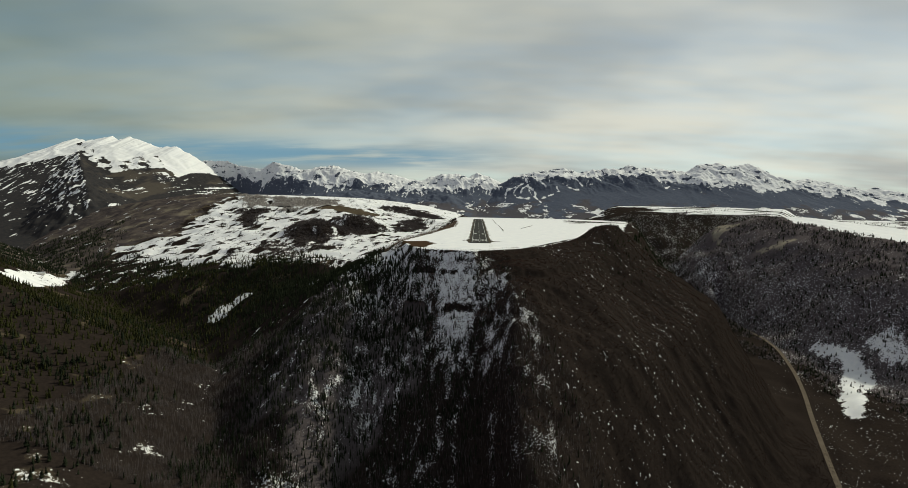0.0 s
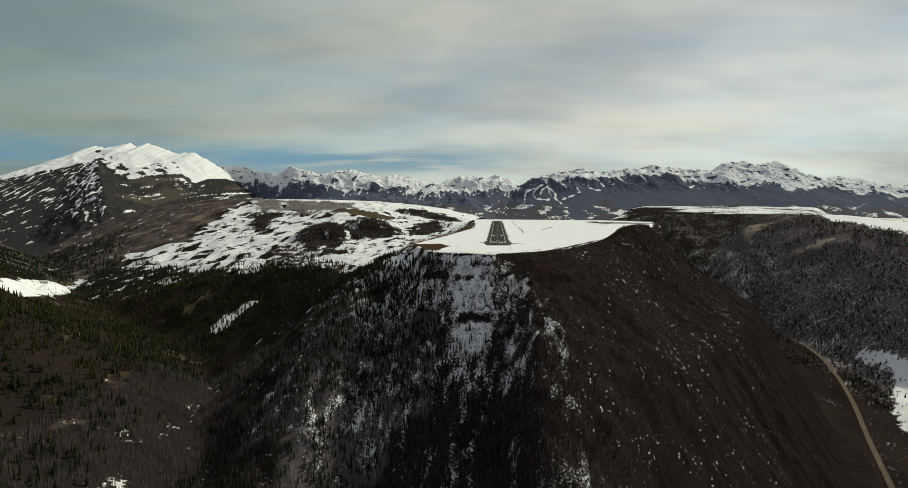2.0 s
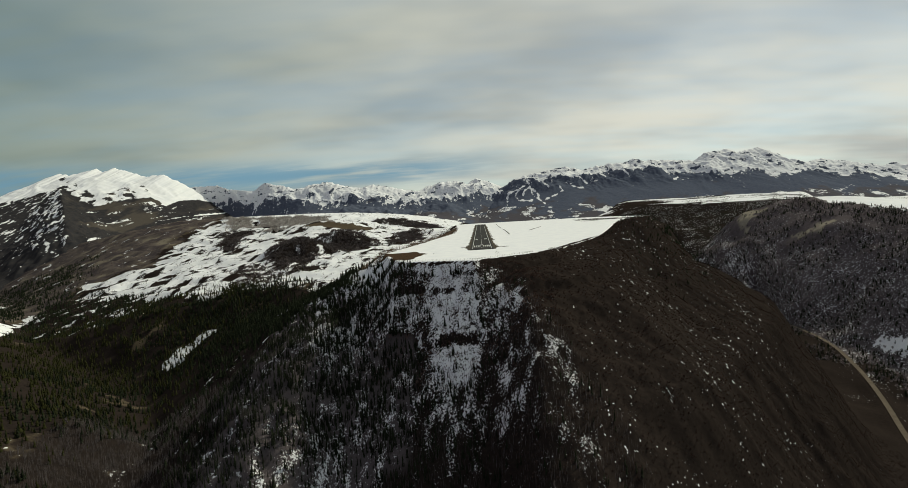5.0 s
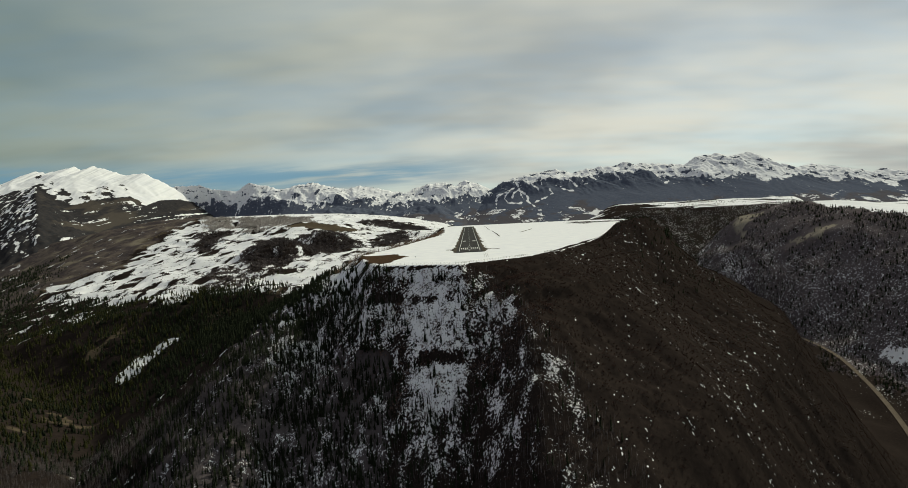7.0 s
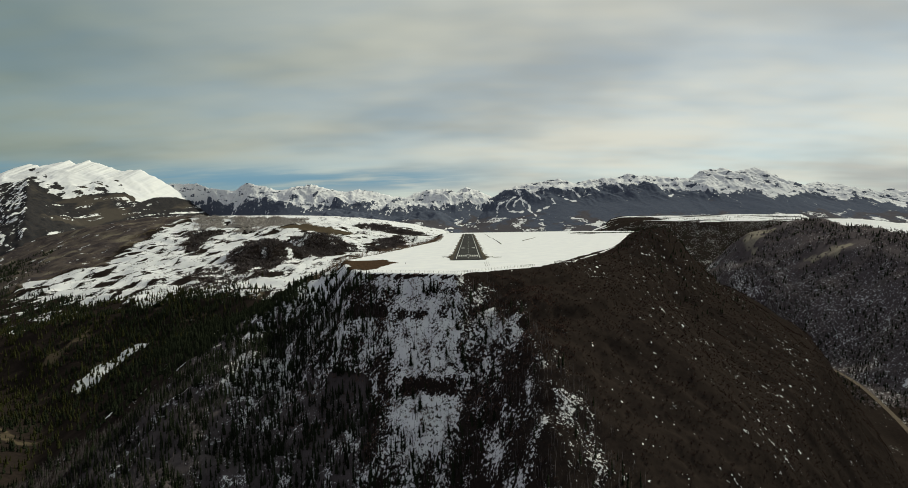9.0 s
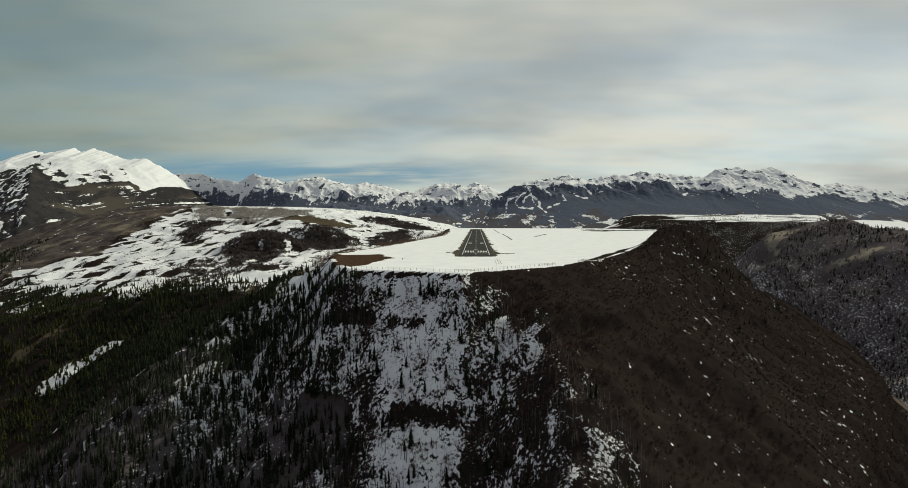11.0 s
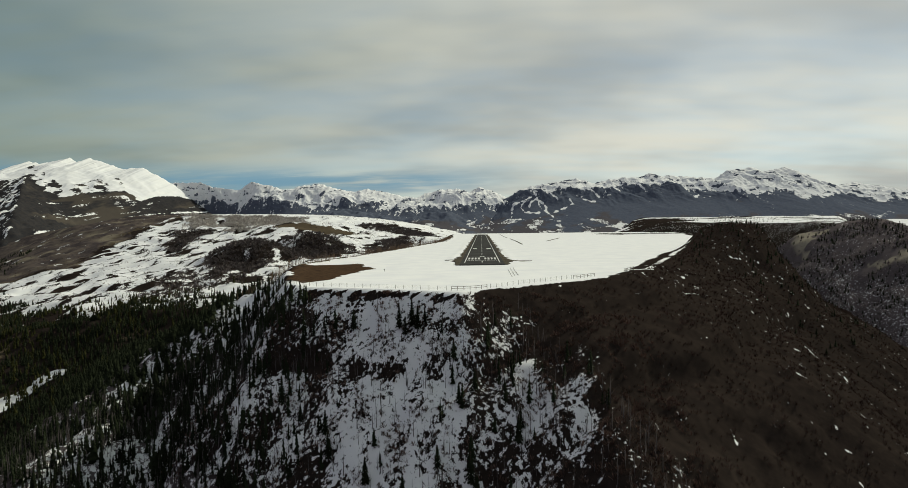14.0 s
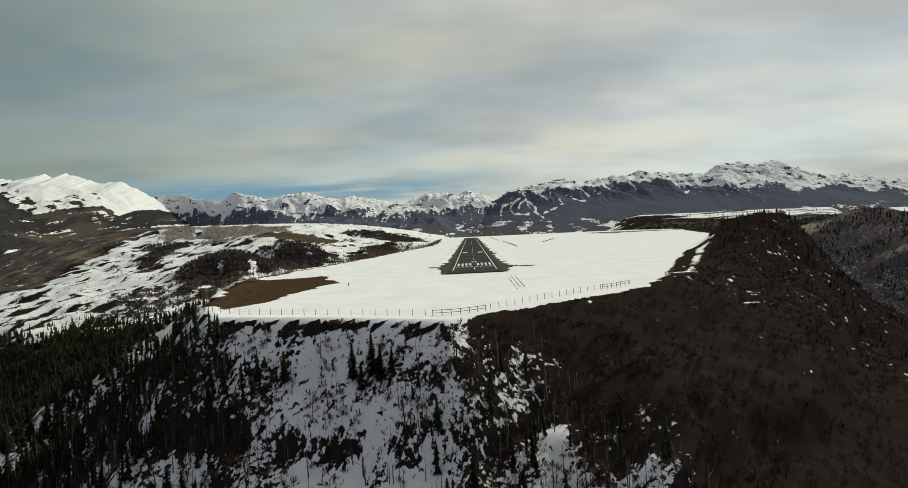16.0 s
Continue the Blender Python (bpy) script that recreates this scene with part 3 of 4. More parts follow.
def range_of(name, label, knots, ridge_y, foot_y, foot_z, treeline, rough, seed, mat, back=300, runs=(), ribs=(), skew=0.0, brown=0.1, rocky=0.6, cols=560, cover=None, relief=1.0, wedges=20, chutes=0.15):
    kx, kz = np.array(knots, float).T
    xs = np.linspace(kx[0], kx[-1], cols)
    ss = np.concatenate([np.linspace(0, 1, cols // 4), 1 + np.linspace(0.02, 1, 6)])
    S, X = np.meshgrid(ss, xs, indexing="ij")
    crest = np.interp(xs, kx, kz) + rough * 0.10 * fbm(xs, xs * 0 + seed, 60, 4, seed) + 5 * fbm(xs, xs * 0 + seed, 24, 3, seed + 1)
    far = ridge_y + skew * (xs - xs.mean())  # the crest draws nearer on one side, at the same height to the eye
    near = (far - 290) / (ridge_y - 290)
    C = np.broadcast_to((crest - 38) * near + 38, X.shape)
    half = max(3, int(260 / (xs[1] - xs[0])))
    kernel = np.hanning(2 * half + 1) / np.hanning(2 * half + 1).sum()
    mean_crest = np.convolve(np.pad(C[0], half, mode="edge"), kernel, mode="valid")  # peaks and notches fade out down the slope
    R_ = np.broadcast_to(far, X.shape)
    rise_ = np.minimum(S, 1)
    foot_y = np.interp(X, *np.array(foot_y, float).T)
    Y = foot_y + (R_ - foot_y) * rise_ + back * np.maximum(S - 1, 0)
    X = X * (1 + (np.broadcast_to(near, X.shape) - 1) * rise_)
    body = foot_z + (mean_crest[None, :] - foot_z) * (0.88 * rise_ + 0.12 * rise_ ** 2.2) + (C - mean_crest[None, :]) * step(rise_, 0.78, 1.0) ** 1.5
    warp = 70 * fbm(X, Y, 300, 2, seed + 3)
    spurs = ridged(X + warp, Y * 0.8 + 0.3 * X, rough * 5.0, 5, seed + 5)
    high = step(Z_high(body, foot_z, C), 0.50, 0.80)
    belly = np.sin(np.pi * np.clip(rise_, 0, 1)) ** 0.7
    # ribs and gullies that run down the slope
    bend = X + 1.4 * warp + 45 * fbm(X, Y, 110, 3, seed + 27) + 0.25 * body
    gully = 0.22 * ridged(bend, body * 0.6, rough * 2.6, 4, seed + 7) + 0.85 * ridged(X + warp, Y * 0.7 - 0.4 * X, rough * 2.8, 5, seed + 29)
    wedge = np.zeros_like(X)
    Z = body + relief * rough * ((spurs - 0.3) * (0.10 + 1.15 * high) + 0.70 * gully * high) * belly
    for (ax, ay, az), (bx, by, bz), fall_ in ribs:
        t = np.clip(((X - ax) * (bx - ax) + (Y - ay) * (by - ay)) / ((bx - ax) ** 2 + (by - ay) ** 2), 0, 1)
        off = np.hypot(X - ax - t * (bx - ax), Y - ay - t * (by - ay))
        wedge = np.maximum(wedge, np.exp(-(off / (70 + 90 * t)) ** 2))
        Z = smax(Z, az + t * (bz - az) - fall_ * off + 0.5 * rough * spurs * step(off, 5, 140) + 12 * fbm(X, Y, 60, 3, seed + 19), 12)
    Z = Z - np.maximum(S - 1, 0) * 260
    # woods climb the ribs, snow reaches down the gullies
    line = np.interp(X, *np.array(treeline, float).T) + 22 * fbm(X, Y * 0.5, 220, 4, seed + 9) + (0.95 * rough) * (gully - 0.2) + wedges * (spurs - 0.1)
    h = Z - line
    strata = fbm(X * 0.6 + 0.4 * Z, Z * 1.7 - 0.25 * X, 48, 5, seed + 13, 0.62)
    rock = step(0.5 * gully + strata, 0.56, 0.68) * step(h, 0, 20)
    snow = 0.56 + np.clip(h / 34, -0.52, 0.66) - 1.05 * rocky * rock
    snow = snow + 0.20 * step(fbm(X + 0.8 * Z, Z * 2.0 - 0.5 * X, 85, 4, seed + 15), 0.2, 0.5) * step(h, -160, -20)
    chute = fbm(X + 0.5 * warp, Z * 0.30, 24, 5, seed + 37, 0.62)
    snow = snow + chutes * step(chute, 0.12, 0.36) * step(h, -150, -10) + 0.6 * chutes * step(fbm(X, Z, 20, 4, seed + 39, 0.65), 0.22, 0.42) * step(h, -260, -120)
    for run in runs:
        gone = np.full(X.shape, 1e9)
        for (ax, az), (bx, bz) in zip(run, run[1:]):
            dx, dz = bx - ax, bz - az
            t = np.clip(((X - ax) * dx + (Z - az) * dz) / (dx * dx + dz * dz), 0, 1)
            gone = np.minimum(gone, np.hypot(X - ax - t * dx, Z - az - t * dz))
        snow = np.maximum(snow, (0.95 + 0.6 * fbm(X, Z, 45, 3, seed + 35)) * step(4.5 + 7 * fbm(X, Z * 1.6, 40, 4, seed + 21) - gone, -3, 2))
    dark_side = step(-3055 + (4480 - Y) * 0.7255 - X, -30, 30) * (brown > 0.3)
    snow = snow + 0.48 * step(fbm(X, Z * 2.5, 90, 4, seed + 23), 0.0, 0.3) * step(foot_z + 165 - Z, 0, 50)
    grass = brown + 0.65 * step(foot_z + 190 - Z, 0, 120) + 0.45 * fbm(X, Y, 200, 4, seed + 17)
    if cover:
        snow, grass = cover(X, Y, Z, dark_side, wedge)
    ob = sheet_mesh(name, X, Y, Z, mat, (np.clip(snow, 0, 1.4), np.zeros_like(X), np.clip(grass, 0, 1)))
    return tagged(ob, label, "mountain", kind="structure")


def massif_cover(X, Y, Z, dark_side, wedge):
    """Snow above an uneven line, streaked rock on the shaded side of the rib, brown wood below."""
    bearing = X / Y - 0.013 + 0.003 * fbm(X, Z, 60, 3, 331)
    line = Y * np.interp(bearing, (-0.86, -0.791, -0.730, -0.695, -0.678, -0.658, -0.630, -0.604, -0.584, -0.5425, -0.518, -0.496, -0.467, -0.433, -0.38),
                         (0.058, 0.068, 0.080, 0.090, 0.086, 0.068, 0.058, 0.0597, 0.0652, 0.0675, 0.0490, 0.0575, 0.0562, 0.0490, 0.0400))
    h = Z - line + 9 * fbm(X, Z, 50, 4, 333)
    slabs = fbm((2.7 * X - Z) * 0.11, (X + 2.7 * Z) * 0.36, 30, 5, 335, 0.62)
    rock = step(slabs, 0.04, 0.2) * step(h, -30, 0) * step(120 - h, 0, 70)
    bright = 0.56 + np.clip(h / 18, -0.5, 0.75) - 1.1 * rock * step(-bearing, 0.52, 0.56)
    bright = bright + 0.50 * step(fbm(X * 0.8 - 0.5 * Z, Z, 42, 5, 339, 0.62), 0.16, 0.36) * step(-h, 10, 40) * step(200 + h, 0, 60) * step(bearing, -0.665, -0.645)
    veins = fbm((Z - 0.9 * X) * 0.22, (X + 0.9 * Z) * 0.75, 17, 5, 341, 0.68)
    shade = 0.27 + 0.60 * veins - 0.35 * step(line - Z, 90, 330) + 0.9 * step(h, -6, 16) + 0.30 * wedge
    snow = bright * (1 - dark_side) + shade * dark_side
    grass = (0.56 + 0.5 * fbm(X, Z, 120, 4, 343)) * (1 - 0.95 * dark_side)
    grass = grass - 0.40 * np.exp(-((bearing + 0.655) / 0.035) ** 2)
    return snow, grass


MASSIF = [(-4600, 120), (-3900, 250), (-3585, 329), (-3325, 398), (-3193, 461), (-3055, 504), (-2982, 488), (-2776, 524), (-2731, 496), (-2643, 519), (-2521, 480), (-2419, 446),
          (-2273, 451), (-2173, 393), (-2073, 335), (-1915, 216), (-1755, 126), (-1500, 40), (-1250, -40), (-1000, -160)]
MIDDLE = [(-2700, 300), (-2490, 325), (-2219, 369), (-2019, 367), (-1933, 332), (-1735, 309), (-1642, 370), (-1564, 344), (-1468, 331), (-1417, 298), (-1247, 337), (-1136, 344),
          (-1050, 310), (-898, 280), (-809, 302), (-679, 278), (-550, 245), (-441, 226), (-396, 259), (-285, 288), (-154, 294), (-86, 265), (-10, 304), (84, 274), (169, 226), (318, 184), (600, 100)]
EASTERN = [(-210, -36), (-34, 71), (134, 190), (274, 280), (444, 313), (530, 330), (657, 345), (761, 314), (951, 342), (1077, 348), (1162, 378), (1224, 353), (1371, 350), (1579, 331),
           (1664, 377), (1810, 403), (1913, 376), (2059, 398), (2128, 357), (2243, 301), (2366, 261), (2491, 292), (2655, 263), (2819, 225), (2901, 200), (3004, 232), (3180, 182), (3515, 144), (4300, 120)]
FOOTHILLS = [(-1900, 40), (-1500, 90), (-1150, 115), (-900, 150), (-700, 120), (-480, 85), (-330, 120), (-200, 125), (-90, 90), (20, 30), (150, -20)]
RUNS = [[(354, 251), (358, 187), (369, 132), (419, 81)], [(330, 215), (283, 190), (204, 164), (185, 76)], [(283, 190), (250, 140), (268, 108), (350, 104)], [(358, 190), (400, 150), (395, 105)], [(548, 202), (562, 160), (505, 129), (436, 103)],
        [(352, 200), (310, 168), (300, 140)], [(372, 132), (392, 118), (408, 92)], [(440, 250), (470, 205), (480, 190)], [(690, 278), (720, 235), (740, 198)], [(1000, 300), (1030, 260), (1044, 231)], [(1310, 190), (1345, 204)], [(860, 290), (885, 240)], [(620, 195), (680, 170), (700, 172)]]
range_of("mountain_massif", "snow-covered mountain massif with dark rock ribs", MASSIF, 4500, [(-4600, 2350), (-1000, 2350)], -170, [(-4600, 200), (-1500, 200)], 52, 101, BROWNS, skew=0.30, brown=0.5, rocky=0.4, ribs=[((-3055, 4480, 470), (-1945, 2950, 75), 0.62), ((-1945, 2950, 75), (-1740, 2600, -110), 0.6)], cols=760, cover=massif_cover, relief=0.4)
range_of("mountain_range_far", "snowy mountain range with dark wooded foot", MIDDLE, 4800, [(-1900, 4620), (-1300, 4100), (-900, 3950)], -60, [(-2700, 190), (-1200, 170), (-500, 110), (-300, 138), (0, 132), (600, 90)], 62, 121, HAZY_ALPINE, rocky=0.9, cols=760, wedges=75, chutes=0.42)
range_of("foothill_range", "dark wooded foothills with little snow", FOOTHILLS, 4400, [(-1900, 3900), (-1000, 3700)], -60, [(-1900, 190), (-700, 190), (150, 190)], 40, 141, HAZY_ALPINE, cols=300)
range_of("mountain_range_right", "wooded mountain range with snowy crest and ski runs", EASTERN, 4700, [(0, 3700), (800, 3600)], -60, [(-200, 190), (700, 255), (1100, 262), (1650, 195), (2200, 185), (2800, 110), (4300, 50)], 58, 161, HAZY_ALPINE, runs=RUNS, rocky=0.95, cols=800, wedges=26, chutes=0.30)


# ---- woods ----
def crowd(name, label, category, template, spots, mat, seed):
    """Many like plants in one mesh."""
    verts, faces = template
    rng = np.random.RandomState(seed)
    count, nv, nf = len(spots), len(verts), len(faces)
    a = rng.rand(count) * 2 * np.pi
    h = spots[:, 3]
    wide = h * rng.uniform(0.8, 1.25, count)
    lean = rng.normal(0, 0.03, (count, 2))
    v = verts[None, :, :]
    jx = v[..., 0] * np.cos(a)[:, None] - v[..., 1] * np.sin(a)[:, None]
    jy = v[..., 0] * np.sin(a)[:, None] + v[..., 1] * np.cos(a)[:, None]
    vz = v[..., 2] * h[:, None]
    co = np.stack([spots[:, 0:1] + jx * wide[:, None] + vz * lean[:, 0:1], spots[:, 1:2] + jy * wide[:, None] + vz * lean[:, 1:2], spots[:, 2:3] + vz], -1)
    tri = (faces[None] + (np.arange(count) * nv)[:, None, None]).reshape(-1, 3).astype(np.int32)
    me = bpy.data.meshes.new(name)
    me.vertices.add(count * nv)
    me.vertices.foreach_set("co", co.astype(np.float32).ravel())
    me.loops.add(tri.size)
    me.loops.foreach_set("vertex_index", tri.ravel())
    me.polygons.add(len(tri))
    me.polygons.foreach_set("loop_start", np.arange(0, tri.size, 3, dtype=np.int32))
    me.materials.append(mat)
    me.update(calc_edges=True)
    return tagged(new(name, me), label, category, kind="stuff")


def spruce_form(tiers, sides, seed, girth=0.19):
    """Unit-high conifer: drooping ragged skirts on a trunk."""
    rng = np.random.RandomState(seed)
    verts, faces = [], []
    for k in range(tiers):
        z0, z1 = 0.06 + 0.88 * k / tiers, min(1.0, 0.06 + 0.88 * (k + 1.55) / tiers)
        r = girth * (1 - k / tiers) ** 0.8 + 0.015
        base = len(verts)
        verts.append((rng.normal(0, 0.004), rng.normal(0, 0.004), z1))
        for j in range(sides):
            a = 2 * np.pi * (j + 0.5 * (k % 2)) / sides + rng.normal(0, 0.12)
            rr = r * rng.uniform(0.35, 1.40)
            verts.append((rr * np.cos(a), rr * np.sin(a), z0 + rng.uniform(-0.06, 0.04)))
        for j in range(sides):
            faces.append((base, base + 1 + j, base + 1 + (j + 1) % sides))
    base = len(verts)
    for z, r in ((0.0, 0.018), (0.2, 0.014)):
        for j in range(3):
            verts.append((r * np.cos(2.1 * j), r * np.sin(2.1 * j), z))
    for j in range(3):
        q = (j + 1) % 3
        faces += [(base + j, base + q, base + 3 + q), (base + j, base + 3 + q, base + 3 + j)]
    return np.array(verts), np.array(faces)


def bare_form(branches, seed):
    """Unit-high leafless tree: a trunk with forked limbs, each a thin three-sided spike."""
    rng = np.random.RandomState(seed)
    verts, faces = [], []

    def spike(p, q, r):
        base = len(verts)
        for j in range(3):
            verts.append((p[0] + r * np.cos(2.1 * j), p[1] + r * np.sin(2.1 * j), p[2]))
        verts.append(tuple(q))
        for j in range(3):
            faces.append((base + j, base + (j + 1) % 3, base + 3))

    spike((0, 0, 0), (0.02, 0.01, 1.0), 0.022)
    for k in range(branches):
        z = 0.3 + 0.6 * k / branches
        a, l = rng.rand() * 6.28, 0.30 * (1.15 - z)
        spike((0, 0, z), (l * np.cos(a), l * np.sin(a), z + l * 0.9), 0.010)
    return np.array(verts), np.array(faces)


def shrub_form(stems, seed, blade=0.055):
    """Unit-high bush of leafless stems and twig tufts."""
    rng = np.random.RandomState(seed)
    verts, faces = [], []
    for k in range(stems):
        a, l, up = rng.rand() * 6.28, rng.uniform(0.25, 0.75), rng.uniform(0.5, 1.0)
        base = len(verts)
        c = np.array((l * np.cos(a), l * np.sin(a), up))
        side = np.array((-np.sin(a), np.cos(a), 0)) * blade
        verts += [tuple(c * 0.1), tuple(c * 0.75 + side), tuple(c), tuple(c * 0.75 - side + np.array((0, 0, 0.05)))]
        faces += [(base, base + 1, base + 2), (base, base + 2, base + 3)]
    return np.array(verts), np.array(faces)


def scatter(count, box, density, height, seed):
    """Plants spread over a part of the plan by a density between 0 and 1."""
    rng = np.random.RandomState(seed)
    x, y = rng.uniform(box[0], box[1], count), rng.uniform(box[2], box[3], count)
    z, d, dh, dt = land(x, y)
    keep = rng.rand(count) < density(x, y, z, d, dh, dt)
    x, y, z = x[keep], y[keep], z[keep]
    return np.stack([x, y, z - 0.3, rng.uniform(*height, len(x)) * rng.uniform(0.75, 1.1, len(x))], 1)


def dense_left(x, y, z, d, dh, dt):
    clump = step(fbm(x, y, 90, 3, 201), -0.35, 0.15)
    spur_ = step(d, 28, 48) * np.exp(-(along(x, y, [(-112, 850), (-225, 985), (-360, 1120), (-430, 1200)]) / 90) ** 2)
    return np.where((d > 4) & (y < 1450), np.clip(0.30 * clump * (1 - 0.75 * step(x, -330, -230) * step(900 - y, 0, 80)) + spur_, 0, 1) * step(outside(x, y, PATCHES[3][0]), -2, 6) * step(-115 - (y - 860) * 0.45 - x, -6, 12) * step(-x, 60, 130) * step(1400 - y, 0, 160), 0) * step(y, 250, 400)


def olive_left(x, y, z, d, dh, dt):
    return np.where(d > 60, step(fbm(x, y, 70, 3, 203), -0.65, 0.0) * step(outside(x, y, PATCHES[2][0]), 4, 28) * step(-x, 300, 520) * step(1480 - y, 0, 200), 0)


def massif_foot(x, y, z, d, dh, dt):
    return np.maximum(step(-1000 - 0.5 * (y - 1500) - x + 60 * fbm(x, y, 150, 3, 221), -40, 60), step(np.interp(x, (-1150, -1108, -705, -459, -300), (1810, 1775, 1440, 1272, 1235)) - y + 50 * fbm(x, y, 70, 4, 86), -20, 20)) * step(outside(x, y, PATCHES[2][0]), 4, 28) * step(fbm(x, y, 70, 3, 223), -0.5, 0.0)


def face_mid(x, y, z, d, dh, dt):
    bound = 20 + (745 - y) * 0.50
    open_ = step(x, -70, -52) * step(2 - x, -8, 10) * step(95 - d, 0, 30)
    thick = (0.45 + 0.55 * step(fbm(x, y, 20, 3, 205), -0.3, 0.2)) * (1 - 0.45 * step(x, -12, 0))
    return np.where((d > 3) & (x < bound), (1 - 0.72 * open_) * thick * step(d, 2, 14), 0)


def face_spruce(x, y, z, d, dh, dt):
    open_ = step(x, -56, -42) * step(2 - x, -8, 10) * step(95 - d, 0, 30)
    return face_mid(x, y, z, d, dh, dt) * (1 - 0.8 * open_) * (1 - 0.8 * step(x, 2, 16))


def corner_wood(x, y, z, d, dh, dt):
    return np.where(d > 3, 0.9 * step(-x, 56, 76) * step(fbm(x, y, 22, 2, 227), -0.4, 0.1), 0)


def brush_right(x, y, z, d, dh, dt):
    return np.where(((d > 2) | (x > np.interp(y, SNOWFIELD_Y, SNOWFIELD_X) + 2)) & (dh > 120) & (y + 0.3 * d < 1240), (0.35 + 0.65 * step(fbm(x, y, 25, 3, 207), -0.5, 0.2)) * step(x, -20, 40), 0)


def shoulder_wood(x, y, z, d, dh, dt):
    return np.where(x > np.interp(y, SNOWFIELD_Y, SNOWFIELD_X) + 4, np.exp(-(((x - 234) / 65) ** 2 + ((y - 1080) / 120) ** 2)), 0)


def hill_wood(x, y, z, d, dh, dt):
    open_ = np.maximum(0.95 * within(x, y, BALDS, 68, 30), 0.93 * within(x, y, [PATCHES[0][0]], 79, 9))
    return np.where((dh > 6) & (dh < 600) & (along(x, y, LANE) > 9), 0.9 * step(fbm(x, y, 80, 3, 209), -0.55, 0.0) * (1 - 0.93 * open_) * step(x - 500, 0, 200), 0)


def meadow_shrub(x, y, z, d, dh, dt):
    return np.where(d > 10, step(fbm(x * 0.4, y, 60, 3, 211), 0.05, 0.35), 0)


def table_wood(x, y, z, d, dh, dt):
    return np.where(dh > 200, np.where(dt > 10, 0.8 * step(dt, 5, 60), 0.30 * step(fbm(x * 0.6, y, 80, 3, 213), 0.12, 0.3)), 0)


def edge_wood(x, y, z, d, dh, dt):
    return np.where((d > -6) & (d < 32) & (outside(x, y, BARE) > 2) & (outside(x, y, PATCHES[5][0]) > 2), step(fbm(x, y, 40, 2, 215), -0.5, 0.0), 0)


def within(x, y, rings, seed, ragged_=30):
    best = np.zeros_like(x)
    for ring in rings:
        best = np.maximum(best, step(-(outside(x, y, ring) + ragged_ * fbm(x, y, 44, 3, seed)), -6, 6))
    return best


def stands(x, y, z, d, dh, dt):
    return np.where(d > 10, np.maximum(within(x, y, SCRUB, 85), 0.3 * within(x, y, LOW_SCRUB, 88, 50)), 0)


def groves(x, y, z, d, dh, dt):
    return 0.5 * within(x, y, GROVES, 217)


def wall_wood(x, y, z, d, dh, dt):
    return np.where((d > 4) & (d < 180) & (dh > 160) & (dt > 0), step(y + 0.3 * d, 1200, 1260) * step(fbm(x, y, 60, 3, 225), -0.4, 0.1) * step(z, -300, -250), 0)


def rim_tufts(x, y, z, d, dh, dt):
    return np.where((d > 1) & (d < 90), step(fbm(x, y, 10, 3, 219), -0.3, 0.35), 0)


S5, S2 = spruce_form(6, 5, 1), spruce_form(3, 4, 5)
crowd("spruce_wood", "dense dark spruce wood on the steep spur", "wood", S5, scatter(36000, (-620, -60, 260, 1450), dense_left, (5, 10.5), 301), NEEDLES, 401)
crowd("olive_wood", "olive-brown open wood on the valley slope", "wood", S2, scatter(28000, (-1300, -280, 350, 1500), olive_left, (4, 11), 302), OLIVE, 402)
crowd("spruce_wood_below_massif", "dark spruce wood at the foot of the massif", "wood", S2, scatter(26000, (-1900, -400, 1230, 2400), massif_foot, (6, 12), 314), NEEDLES, 414)
crowd("slope_wood", "dark spruces on the snowy slope", "wood", spruce_form(7, 4, 8, 0.115), scatter(14000, (-260, 140, 480, 800), face_spruce, (4.0, 9.5), 303), NEEDLES, 403)
crowd("slope_bare_wood", "leafless grey trees on the snowy slope", "wood", bare_form(3, 4), scatter(52000, (-400, 140, 460, 800), face_mid, (3.5, 8.5), 304), GREYBARK, 404)
crowd("corner_wood", "slender dark spruces below the corner of the mesa", "wood", spruce_form(7, 5, 18, 0.13), scatter(2600, (-170, -55, 630, 850), corner_wood, (4, 8.5), 316), NEEDLES, 416)
crowd("brush", "brown leafless scrub on the dark slope", "brush", shrub_form(13, 5, 0.032), scatter(60000, (-20, 560, 520, 1300), brush_right, (1.0, 2.8), 305), OAKTWIGS, 405)
crowd("shoulder_wood", "dark spruces on the shoulder of the mesa", "wood", S5, scatter(2400, (100, 400, 850, 1350), shoulder_wood, (2.5, 5.5), 306), NEEDLES, 406)
crowd("hill_wood", "grey bare wood with spruces across the valley", "wood", S2, scatter(15000, (560, 1500, 1050, 2450), hill_wood, (5.5, 12), 307), NEEDLES, 407)
crowd("hill_bare_wood", "leafless grey aspens across the valley", "wood", shrub_form(9, 6, 0.10), scatter(19000, (560, 1500, 1050, 2450), hill_wood, (4, 7.5), 308), ASPEN, 408)
crowd("meadow_brush", "brown scrub in lines on the snowy meadows", "brush", shrub_form(7, 7), scatter(18000, (-1500, -100, 1100, 3000), meadow_shrub, (2, 4.5), 309), TWIGS, 409)
crowd("edge_bare_wood", "leafless brown thicket along the edge of the mesa", "wood", bare_form(6, 8), scatter(16000, (-190, -40, 850, 1900), edge_wood, (4, 8), 311), THICKET, 411)
